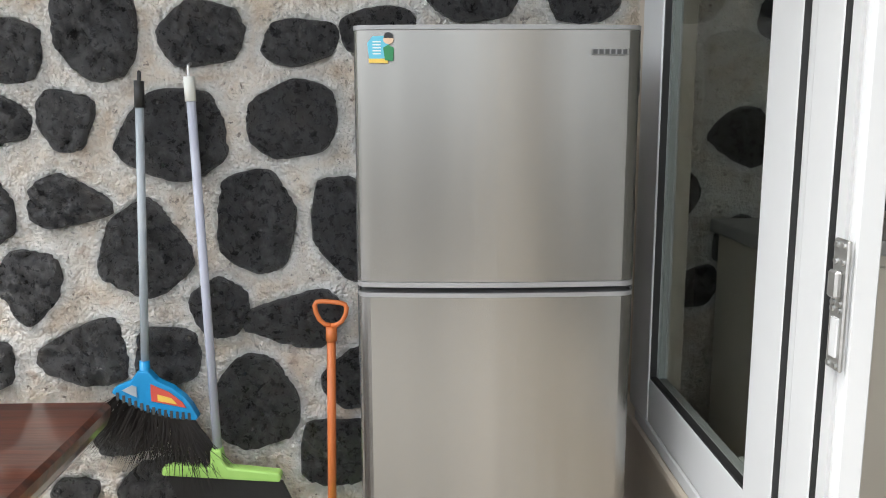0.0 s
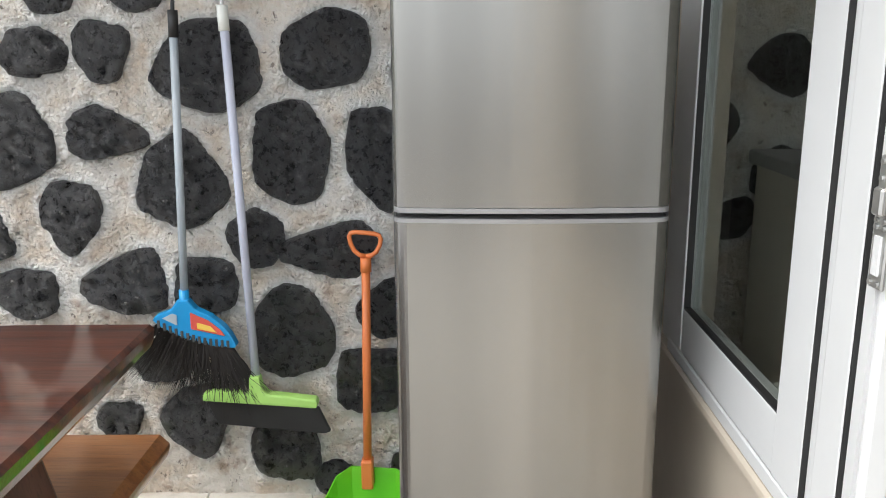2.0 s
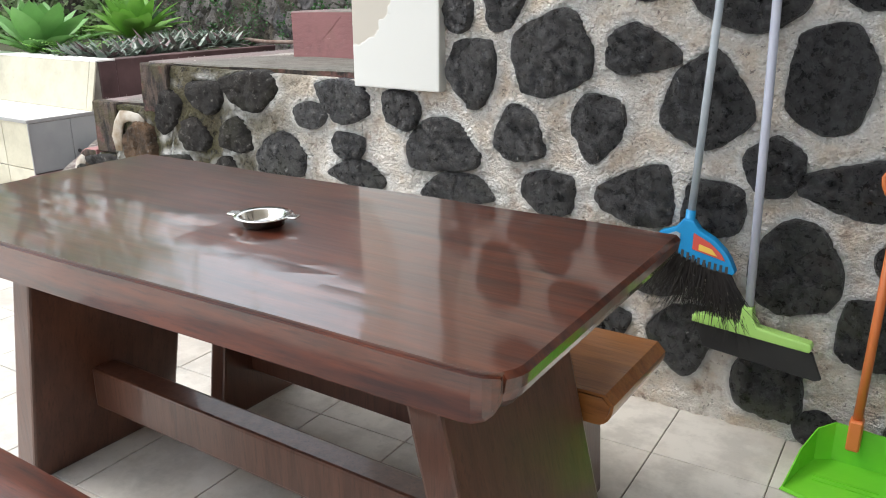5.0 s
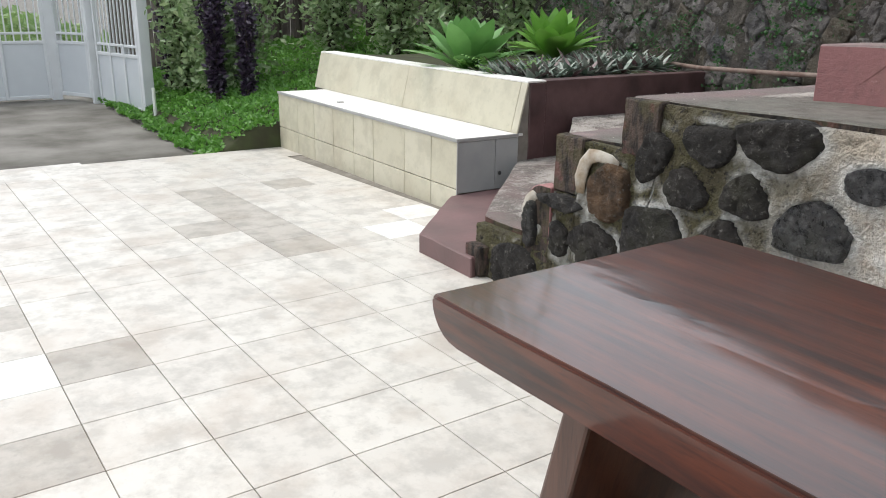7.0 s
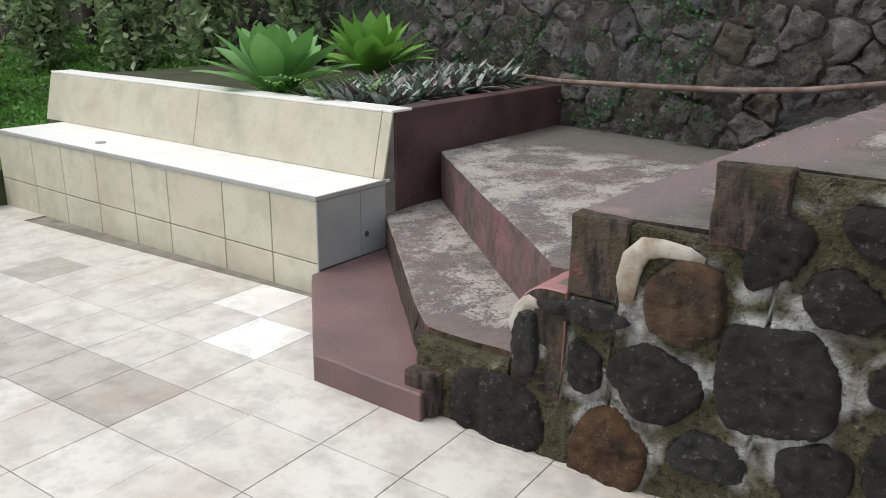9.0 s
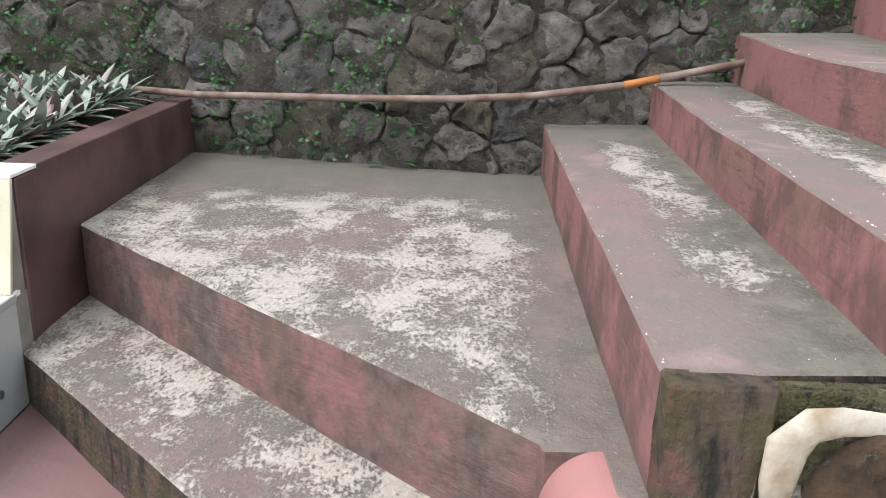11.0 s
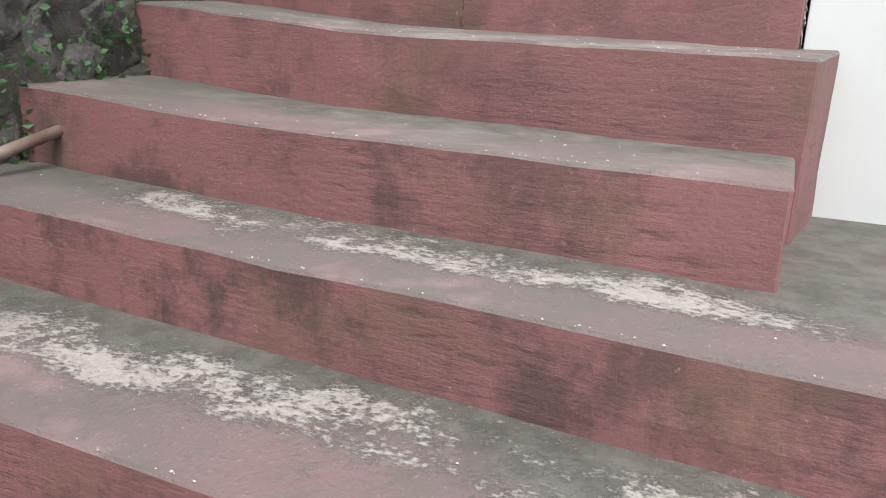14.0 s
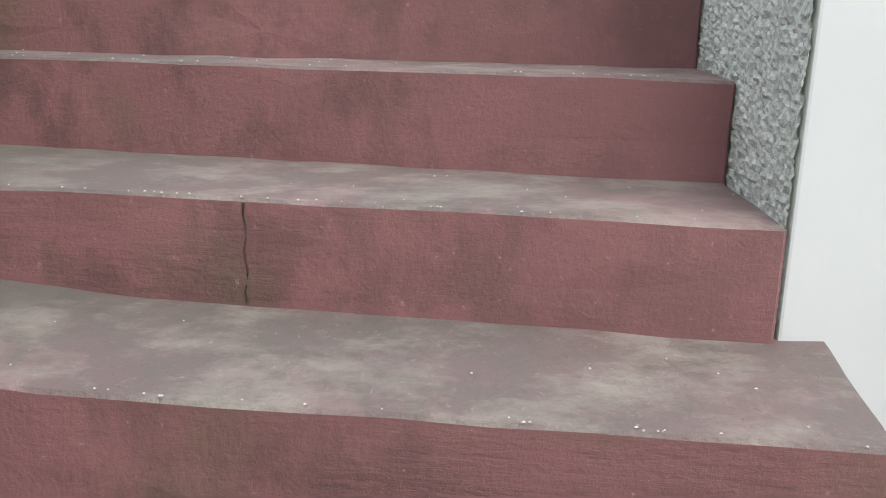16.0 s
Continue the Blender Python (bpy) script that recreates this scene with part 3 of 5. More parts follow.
def stone(x, z, rx, rz, material, parent, turn=0.0, shape="r", proud=0.036, sides=84):
    """A rough boulder face: an uneven outline, domed and bedded in the mortar."""
    bm = bmesh.new()
    seed, rx, rz = rng.uniform(0, 100), rx * 1.045, rz * 1.045
    lean, power = TAPER[shape], rng.uniform(2.3, 3.1)
    count = rng.choice((6, 7, 7, 8))
    knots = []
    for i in range(count):
        a = 2 * math.pi * (i + rng.uniform(-.3, .3)) / count
        k = (abs(math.cos(a)) ** power + abs(math.sin(a)) ** power) ** (-1 / power) * rng.uniform(.97, 1.07)
        u, w = k * math.cos(a), k * math.sin(a)
        knots.append(Vector((u * (1 + lean[0] * w), w * (1 + lean[1] * u), 0)))
    rim_ = []
    for i in range(count):
        p0, p1, p2, p3 = (knots[(i + j) % count] for j in (-1, 0, 1, 2))
        for j in range(24):
            f = j / 24
            bow = p1 * (2 * f ** 3 - 3 * f ** 2 + 1) + p2 * (3 * f ** 2 - 2 * f ** 3) + (p2 - p0) * .5 * (f ** 3 - 2 * f ** 2 + f) + (p3 - p1) * .5 * (f ** 3 - f ** 2)
            p = bow * .62 + (p1 + (p2 - p1) * f) * .38
            q = p.normalized()
            p = p * (1 + .03 * noise.noise(Vector((seed, 5 * q.x, 5 * q.y))) + .022 * noise.noise(Vector((seed, 14 * q.x, 14 * q.y))) + .014 * noise.noise(Vector((seed, 34 * q.x, 34 * q.y))))
            rim_.append((p.x, p.y))
    ku, kw = max(abs(p[0]) for p in rim_), max(abs(p[1]) for p in rim_)
    polar = sorted((math.atan2(w / kw, u / ku) % (2 * math.pi), math.hypot(u / ku, w / kw)) for u, w in rim_)
    lob = [float(r) for r in np.interp([2 * math.pi * i / sides for i in range(sides)], [p[0] for p in polar], [p[1] for p in polar], period=2 * math.pi)]

    def spot(i, f):
        a = 2 * math.pi * i / sides
        px, pz = lob[i] * f * math.cos(a) * rx, lob[i] * f * math.sin(a) * rz
        return px * math.cos(turn) - pz * math.sin(turn), px * math.sin(turn) + pz * math.cos(turn)
    rings = []
    for f, d in ((1.03, -0.5), (1.0, 0.30), (0.975, 0.60), (.93, .78), (.86, .88), (.77, .93), (.67, .96), (.57, .98), (.46, 1.0), (.34, 1.0), (.22, 1.0), (.1, 1.0)):
        ring = []
        for i in range(sides):
            qx, qz = spot(i, f)
            spot_ = Vector((x + qx, seed, z + qz))
            bump = 0.016 * noise.noise(spot_ * 10) + 0.024 * (abs(noise.noise(Vector((spot_.x + spot_.z * .7, seed, spot_.z * .6 - spot_.x * .4)) * 20)) - .2) + 0.013 * noise.noise(spot_ * 42)
            out = proud * d + (bump if d > 0.5 else 0)
            ring.append(bm.verts.new((qx, -(out if out < .031 else .031 + .62 * (out - .031)), qz)))
        rings.append(ring)
    for a, b in zip(rings, rings[1:]):
        for i in range(sides):
            bm.faces.new((a[i], a[(i + 1) % sides], b[(i + 1) % sides], b[i]))
    mid = bm.verts.new((0, -.031 - .004 * rng.random(), 0))
    for i in range(sides):
        bm.faces.new((rings[-1][i], rings[-1][(i + 1) % sides], mid))
    ob = part("stone", bm, material, parent, smooth=True)
    ob.location = (x, WALL_Y + batter(x, z), z)
    placed.append((x, z, max(rx, rz) * 1.0, min(rx, rz)))
    beds.append((x, z, rx, rz, turn, lob))
    return ob


# centre, half width, half height, turn, shape
UPPER = [(-1.07, 1.41, .072, .078, 0, "r"), (-.86, 1.45, .105, .112, .1, "d"), (-.60, 1.45, .109, .079, 0, "q"), (-.36, 1.43, .099, .056, .1, "q"), (-.16, 1.46, .095, .055, .1, "q"), (-.38, 1.24, .114, .099, 0, "q"), (-.95, 1.24, .071, .079, 0, "q"), (-.69, 1.195, .142, .122, -.06, "d"), (-1.11, 1.24, .068, .06, .2, "r"), (-.955, 1.03, .106, .070, -.1, "e"), (-.49, .97, .113, .134, .25, "d"), (-.26, .96, .092, .138, .2, "d"), (-.78, .89, .117, .122, .6, "l")]
MIDDLE = [(-1.075, .81, .082, .103, -.1, "r"), (-.59, .757, .077, .077, -.2, "r"), (-.39, .72, .13, .078, .05, "l"), (-.95, .625, .118, .09, .12, "l"), (-.73, .62, .083, .077, 0, "r"), (-.505, .49, .114, .128, 0, "r"), (-.24, .555, .084, .085, 0, "r"), (-.29, .35, .108, .094, .2, "q"), (.08, 1.56, .118, .079, 0, "q"), (.35, 1.54, .092, .064, 0, "q"), (-.78, .23, .106, .108, .2, "d"), (-.54, .16, .108, .105, -.2, "u"), (-1.00, .23, .062, .062, 0, "r"), (-.86, .41, .085, .06, .1, "r"), (-.40, .055, .06, .05, .2, "r")]
WEST = [(-1.39, 1.18, .077, .122, -.1, "d"), (-1.55, 1.12, .052, .059, 0, "q"), (-1.50, .94, .087, .106, .1, "d"), (-1.23, 1.01, .124, .122, .1, "q"), (-1.62, .71, .152, .086, .06, "u"), (-1.33, .775, .085, .087, .1, "u"), (-1.22, .60, .09, .071, .1, "r"), (-1.55, .57, .146, .058, .1, "u"), (-1.77, .81, .07, .07, 0, "q"), (-1.15, 1.235, .06, .06, 0, "r"), (-.91, 1.64, .1, .06, 0, "r"), (-2.03, .82, .118, .082, -.35, "d"), (-2.18, .76, .08, .048, 0, "r"), (-2.33, .60, .115, .087, 0, "u"), (-2.01, .665, .075, .047, 0, "r"), (-1.96, .57, .13, .052, -.1, "u")]
CORNER = [(-2.48, .822, .145, .080, 0, "d"), (-3.67, .075, .165, .132, -.1, "q"), (-3.31, .09, .125, .115, .1, "u"), (-2.92, .395, .142, .147, .3, "r"), (-3.205, .305, .125, .1, -.2, "q"), (-3.05, .165, .10, .058, .1, "u"), (-2.80, .20, .085, .085, 0, "q"), (-2.62, .26, .088, .105, .2, "r"), (-2.63, .485, .095, .078, .1, "u"), (-2.79, .625, .092, .066, -.2, "e"), (-2.725, .785, .10, .066, -.05, "d"), (-2.96, .705, .066, .10, -.5, "d"), (-3.585, .325, .042, .10, 0, "q"), (-3.425, .452, .135, .037, 0, "l"), (-2.57, .650, .088, .070, .1, "u"), (-3.40, .30, .05, .075, .1, "q"), (-3.93, .05, .045, .06, 0, "q"), (-2.42, .41, .085, .08, .2, "r")]
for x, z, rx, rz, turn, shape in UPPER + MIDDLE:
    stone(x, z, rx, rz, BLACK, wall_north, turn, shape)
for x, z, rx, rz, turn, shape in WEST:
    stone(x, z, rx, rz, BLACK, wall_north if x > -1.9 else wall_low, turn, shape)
for x, z, rx, rz, turn, shape in CORNER:
    stone(x, z, rx, rz, RUSTY if (x, z) == (-3.31, .09) else MOSSY, wall_low, turn, shape)
stone(-3.155, .545, .10, .113, RUSTY, wall_low, .1, "r", .042)
# stones where furniture hides the wall and in the room beyond
tries = 0
while tries < 4000 and len(placed) < 150:
    tries += 1
    x, z, r = rng.uniform(-2.6, 2.15), rng.uniform(0.06, 2.6), rng.uniform(0.055, 0.13)
    if z + r > wall_top(x - r) - 0.01 or (-1.9 < x + r and x - r < -1.55 and z > 0.8) or any(math.hypot(x - a, z - b) < r + 0.5 * (c + d) + 0.02 for a, b, c, d in placed):
        continue
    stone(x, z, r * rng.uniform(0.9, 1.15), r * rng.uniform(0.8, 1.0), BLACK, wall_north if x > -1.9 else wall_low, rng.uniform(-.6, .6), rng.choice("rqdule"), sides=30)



def painted_joint(points, radii):
    """A flat band of whitewashed mortar along points."""
    bm = tube(points, radii, 14)
    for v in bm.verts:
        v.co.y = WALL_Y - .018 + batter(v.co.x, v.co.z) + (v.co.y - WALL_Y) * .3
        v.co += .009 * noise.noise_vector(v.co * 26) + .005 * noise.noise_vector(v.co * 70)
    part("painted_joint", bm, COLLAR, wall_low, smooth=True)


mortar_face(wall_low, -3.98, -1.946, 0.014, 60, None)
mortar_face(wall_north, -1.945, .55, 0.0125, 150, 1.7)
room_wall = tagged(new("wall_room_north", bpy.data.meshes.new("wall_room_north")), "wall of black stones in mortar inside the room", "wall", kind="structure")
mortar_face(room_wall, .55, 2.2, 0.03, 70, 1.7)
# whitewashed joint round the rusty stone and the rounded cap
painted_joint([(-3.305, WALL_Y, .515), (-3.30, WALL_Y, .575), (-3.29, WALL_Y, .63), (-3.262, WALL_Y, .666), (-3.215, WALL_Y, .675), (-3.16, WALL_Y, .674), (-3.11, WALL_Y, .662)], [.020, .030, .033, .031, .024, .018, .010])
arc = [(-3.545 + .068 * math.cos(a), WALL_Y, .375 + .082 * math.sin(a)) for a in (radians(d) for d in range(100, 230, 15))]
painted_joint(arc, [.016, .022, .027, .029, .029, .028, .026, .022, .016])

# pillar with flaking paint, roughcast behind it
pillar = tagged(part("wall_pillar", box(-1.945, -1.60, 2.16, 2.68, 0.88, 2.75, 0.006, 2), [FLAKED, WHITEWALL]), "cream pillar with flaking paint, white side", "pillar", kind="structure")
for f in pillar.data.polygons:
    f.material_index = 1 if f.normal.x < -0.5 else 0
part("footing", box(-1.94, -1.56, 2.235, 2.66, 0, 0.879), CREAM, pillar)
bm = bmesh.new()
cols = []
for i in range(131):
    x = -1.943 + 1.9 * (i / 130) ** 1.5
    cols.append([bm.verts.new((x, 2.688 + 0.007 * noise.noise(Vector((x, 0, z)) * 75) + 0.004 * noise.noise(Vector((x, 3, z)) * 160), z)) for z in (1.25 + 1.5 * k / 210 for k in range(211))])
for a, b in zip(cols, cols[1:]):
    for k in range(210):
        bm.faces.new((a[k], b[k], b[k + 1], a[k + 1]))
tagged(part("wall_roughcast", bm, ROUGHCAST), "grey roughcast plaster on the wall beside the steps", "wall", kind="structure")

# ---- structure: floor ----
TURN = radians(2.2)
U, V = Vector((math.cos(TURN), math.sin(TURN))), Vector((-math.sin(TURN), math.cos(TURN)))
ORIGIN, SIDE = Vector((-3.42, 0.92)), 0.3


def floor_z(x):
    return -0.016 * max(0.0, -4.2 - x)


def slope_sheet(x0, x1, y0, y1, drop, bm=None):
    bm = bmesh.new()
    cols = [[bm.verts.new((x, y, floor_z(x) - drop)) for y in (y0, y1)] for x in (x0, -7.2, -6.2, -5.2, -4.2, x1)]
    for a, b in zip(cols, cols[1:]):
        bm.faces.new((a[0], b[0], b[1], a[1]))
    return bm


floor = tagged(part("floor", slope_sheet(-7.83, 4.0, -3.5, 4.0, 0.006), GROUT), "cream ceramic tile floor with dark grout", "floor", kind="structure")
bm = bmesh.new()
for y in (-3.5, 2.708):
    for x in (-7.838, -7.35):
        bm.verts.new((x, y, floor_z(x) - .0012))
bm.verts.ensure_lookup_table()
bm.faces.new([bm.verts[i] for i in (0, 1, 3, 2)])
tagged(part("floor_border", bm, TILE), "cut border tiles along the terrace edge", "floor", kind="structure")
edge = tagged(part("floor_edge", box(-7.84, -7.80, -3.5, 2.71, -0.30, -0.064), GROUT), "cement edge of the tiled terrace", "floor edge", kind="structure")

# unseen ceiling, its edges set to shape the light; the room's other walls
bm = bmesh.new()
box(-1.9, 4.0, 0.70, 2.70, 2.75, 2.87, bm=bm)
# Room slab added to darken the view through the window.
box(.49, 4.0, -3.5, 0.698, 2.75, 2.87, bm=bm)
tagged(part("ceiling", bm, CEIL), "unseen flat white ceiling shaping the light of terrace and room", "ceiling", kind="structure")
EAST = 0.49
tagged(part("wall_east", box(EAST, EAST + 0.12, -0.2, 2.19, 0, 0.515), CREAM), "cream wall under the window", "wall", kind="structure")
tagged(part("wall_east_south", box(EAST, EAST + 0.12, -3.5, -0.205, 0, 2.75), CREAM), "cream house wall", "wall", kind="structure")
tagged(part("wall_room_east", box(2.9, 3.0, -3.5, 2.19, 0, 2.75), CREAM), "cream wall of the room beyond the window", "wall", kind="structure")
tagged(part("window_sill", prism([(EAST - .035, .50), (EAST - .035, .515), (EAST - .03, .522), (EAST + .13, .522), (EAST + .13, .50)], -0.2, 2.18, "y"), CREAM), "narrow cream ledge under the window", "sill", kind="structure")

# ---- window: two sashes of white aluminium ----
window = thing("window_1", "white aluminium sliding window with dark gaskets and clear glass", "window", kind="structure")


def sash(x, y0, y1, z0, z1, stile, depth):
    out = thing("sash", "", "")
    out.parent = window
    for a, b in ((y0, y0 + stile), (y1 - stile, y1)):
        part("stile", box(x, x + depth, a, b, z0, z1, .004, 2), ALU, out)
    for a, b in ((z0, z0 + stile), (z1 - stile, z1)):
        part("rail", box(x + .002, x + depth - .002, y0 + stile, y1 - stile, a, b, .004, 2), ALU, out)
    i0, i1, k0, k1 = y0 + stile, y1 - stile, z0 + stile, z1 - stile
    for a, b, c, d in ((i0 - .006, i0 + .005, k0, k1), (i1 - .005, i1 + .006, k0, k1), (i0 + .005, i1 - .005, k0 - .006, k0 + .005), (i0 + .005, i1 - .005, k1 - .005, k1 + .006)):
        part("gasket", box(x + .004, x + .018, a, b, c, d), GASKET, out)
    pane = part("pane", box(x + depth * .45, x + depth * .55, i0, i1, k0, k1), GLASS, out)
    pane.visible_shadow = False
    return out


sash(EAST - .03, 1.206, 1.975, .556, 2.6, .104, .045)
for a, b, c in ((1.978, 2.10, -.012), (1.172, 1.203, -.022), (1.097, 1.169, -.03)):
    part("frame_post", box(EAST + c, EAST + .018, a, b, .523, 2.66, .004, 2), ALU, window)
part("frame_head", box(EAST - .01, EAST + .068, -0.2, 2.10, 2.661, 2.74, .003), ALU, window)
part("bottom_track", box(EAST - .03, EAST + .07, 1.2035, 1.9775, .523, .553, .003), ALU, window)
part("gasket", box(EAST - .0294, EAST + .0, 1.2032, 1.2058, .556, 2.6), GASKET, window)
part("gasket", box(EAST - .0290, EAST + .0, 1.0925, 1.0966, .53, 2.65), GASKET, window)
part("jamb", box(EAST - .024, EAST + .006, 1.038, 1.092, .523, 2.66, .002), ALU, window)
for y in (1.044, 1.056):
    part("track_rib", box(EAST - .030, EAST - .0235, y, y + .004, .523, 2.66), ALU, window)
plate = part("strike_plate", box(EAST - .036, EAST - .0305, 1.034, 1.068, .945, 1.105, .002), ZINC, window, "zinc-plated strike plate with screws")
part("keeper_slot", box(EAST - .0385, EAST - .0355, 1.043, 1.058, .962, 1.01), ALU, plate)
part("keeper_hook", box(EAST - .045, EAST - .0355, 1.040, 1.062, 1.034, 1.068, .003), ZINC, plate)
for z in (.952, 1.02, 1.028, 1.078, 1.098):
    for y in (1.043, 1.059):
        part("screw", tube([(EAST - .039, y, z), (EAST - .0355, y, z)], .0038, 8), ZINC, plate)
part("wall_cap", box(EAST + .001, EAST + .119, 2.102, 2.19, .523, 2.74), CREAM, window)
latch = part("window_latch", prism([(1.36, .622), (1.47, .622), (1.455, .655), (1.42, .662), (1.40, .645), (1.37, .648)], EAST + .018, EAST + .035, "x", .003), WHITEPLASTIC, window)

cabinet = thing("kitchen_cabinet", "cream kitchen cabinet with a grey worktop beyond the window", "cabinet")
part("body", box(.70, 2.0, 1.80, 2.14, 0, .955, .004), CABINET, cabinet)
part("worktop", box(.68, 2.02, 1.775, 2.15, .956, .99, .006, 2), TRIM, cabinet)
for a, b in ((.71, 1.13), (1.14, 1.56), (1.57, 1.99)):
    d = part("door", box(a, b, 1.778, 1.799, .05, .93, .004), CABINET, cabinet)
    part("handle", box(b - .05, b - .035, 1.765, 1.777, .6, .72, .003), ZINC, d)

# ---- stairs ----
STAIR = [  # riser x at the front, at the back, right end y, top z, next riser x
    (-3.480, -3.390, 2.222, .722, -2.9), (-3.115, -2.940, 2.222, .905, -2.5), (-2.703, -2.615, 2.662, 1.098, -2.1),
    (-2.303, -2.135, 2.645, 1.317, -1.65), (-1.957, -1.730, 2.690, 1.543, -1.35), (-1.617, -1.30, 2.690, 1.770, -1.0),
    (-1.305, -1.12, 2.690, 1.985, -.7), (-.97, -.80, 2.690, 2.20, -.1)]
stairs = tagged(new("stairs"), "worn red-painted cement steps with stained risers", "stairs", kind="structure")


def step(outline, z0, z1, grime=False, name="step", top=TREAD, side=RISER, slope=0.0, front=None, tilt=0.0):
    bm = prism(outline, z0, z1)
    bmesh.ops.bevel(bm, geom=[e for e in bm.edges if sum(v.co.z for v in e.verts) > 2 * z1 - .01 or abs(e.verts[0].co.z - e.verts[1].co.z) > .05], offset=.006, segments=1, affect="EDGES")
    bmesh.ops.triangulate(bm, faces=[f for f in bm.faces if len(f.verts) > 4])
    for _ in range(4):
        es = [e for e in bm.edges if e.calc_length() > .16]
        if not es:
            break
        bmesh.ops.subdivide_edges(bm, edges=es, cuts=1)
        bmesh.ops.triangulate(bm, faces=[f for f in bm.faces if len(f.verts) > 4])
    for v in bm.verts:
        if v.co.z > z0 + .02:
            v.co += .0055 * noise.noise_vector(v.co * 6) + .003 * noise.noise_vector(v.co * 23)
    x0 = min(v.co.x for v in bm.verts)
    for v in bm.verts:
        if v.co.z > z1 - .03:
            v.co.z += slope * (v.co.x - x0) + tilt * min(1.0, max(0.0, (v.co.y - 3.85) / .75))
    bm.normal_update()
    for f in bm.faces:
        f.material_index = 0 if f.normal.z > .55 else (2 if grime and f.normal.y < -.6 else 1)
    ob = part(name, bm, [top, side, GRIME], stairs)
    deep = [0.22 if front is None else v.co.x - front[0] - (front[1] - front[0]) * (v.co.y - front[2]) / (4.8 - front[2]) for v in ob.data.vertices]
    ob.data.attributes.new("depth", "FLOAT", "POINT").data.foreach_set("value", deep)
    return ob


for i, (xf, xb, ye, z, xn) in enumerate(STAIR):
    if i == 0:
        o = [(xf, ye), (xn, ye), (xn, 4.8), (xb, 4.8)]
    elif i == 1:
        o = [(xf, ye), (-1.94, ye), (-1.94, 2.75), (xn, 2.75), (xn, 4.8), (xb, 4.8)]
    else:
        o = [(xf, ye), (xn, ye - (.09 if i == 3 else 0.0)), (xn, 4.8), (xb, 4.8)]
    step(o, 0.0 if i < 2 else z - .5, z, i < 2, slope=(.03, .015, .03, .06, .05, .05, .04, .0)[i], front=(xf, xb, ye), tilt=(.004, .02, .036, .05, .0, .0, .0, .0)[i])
for a, b, c, d in ((-3.478, -3.31, .493, .721), (-3.112, -2.94, .70, .903)):
    bm = box(a, b, 2.178, 2.24, c, d, .006)
    part("step_end", roughen(bm, .006, 14, 2), [GRIME], stairs)
# landing, two angled steps down to the terrace
step([(-3.462, 2.21), (-3.53, 2.21), (-3.53, 2.345), (-3.632, 2.352), (-3.632, 2.372), (-4.205, 2.885), (-4.985, 3.60), (-4.985, 4.8), (-3.30, 4.8), (-3.30, 2.24)], 0, .505, False, "landing")
step([(-3.60, 2.207), (-3.985, 2.207), (-4.168, 2.37), (-4.985, 3.165), (-4.985, 3.75), (-3.60, 2.5)], 0, .262, True)
step([(-3.90, 2.075), (-4.365, 2.075), (-4.975, 2.66), (-4.985, 3.30), (-3.95, 2.30)], -.05, .098, False, "step", REDSTEP, REDSTEP)
# rounded end of the landing
nose = [(-3.47, 0.0), (-3.47, .503), (-3.53, .503)] + [(-3.53 - .105 * math.sin(a), .375 + .128 * math.cos(a)) for a in (radians(d) for d in range(10, 91, 10))] + [(-3.638, 0.0)]
lip = part("rounded_nose", prism(nose, 2.163, 2.352, "y", .004), [PINK, GRIME], stairs, "pink painted rounded end of the landing")
for f in lip.data.polygons:
    f.material_index = 1 if f.normal.y < -.8 else 0
part("kerb_lump", roughen(prism([(-3.99, 2.10), (-3.88, 2.10), (-3.86, 2.20), (-3.99, 2.20)], 0, .15, "z", .02, 2), .01, 9), GRIME, stairs)

crack = bmesh.new()
tube([(-1.957 + .227 * (3.633 - 2.69) / 2.11 - .001 * (k % 2), 3.633 + .003 * math.sin(k * 1.7), 1.352 + .021 * k) for k in range(10)], [.004, .0025, .002, .0025, .002, .002, .0015, .002, .002, .003], 6, crack)
part("crack", crack, GRIME, stairs, "dark crack down a riser")

rc = random.Random(17)
bm = bmesh.new()


def chip(x, y, z, r):
    n = rc.choice((5, 6, 7))
    vs = [bm.verts.new((x + r * rc.uniform(.5, 1.2) * math.cos(6.283 * k / n), y + 1.3 * r * rc.uniform(.5, 1.2) * math.sin(6.283 * k / n), z)) for k in range(n)]
    mid = bm.verts.new((x, y, z + .0025))
    for k in range(n):
        bm.faces.new((vs[k], vs[(k + 1) % n], mid))


for i, (xf, xb, ye, z, xn) in enumerate(STAIR[:6]):
    for k in range(40):
        y = rc.uniform(ye + .02, 4.45)
        x = xf + (xb - xf) * (y - ye) / (4.8 - ye)
        on_edge = k < 28
        x += rc.uniform(.002, .012) if on_edge else rc.uniform(.03, .30)
        chip(x, y, z + (.03, .015, .03, .06, .05, .05)[i] * (x - xf) + (.004, .02, .036, .05, .0, .0)[i] * max(0.0, (y - 3.85) / .75) + .0025, rc.uniform(.001, .003))
tagged(part("paint_chips", bm, CHIPS, stairs), "white flecks of chipped paint", kind="stuff")

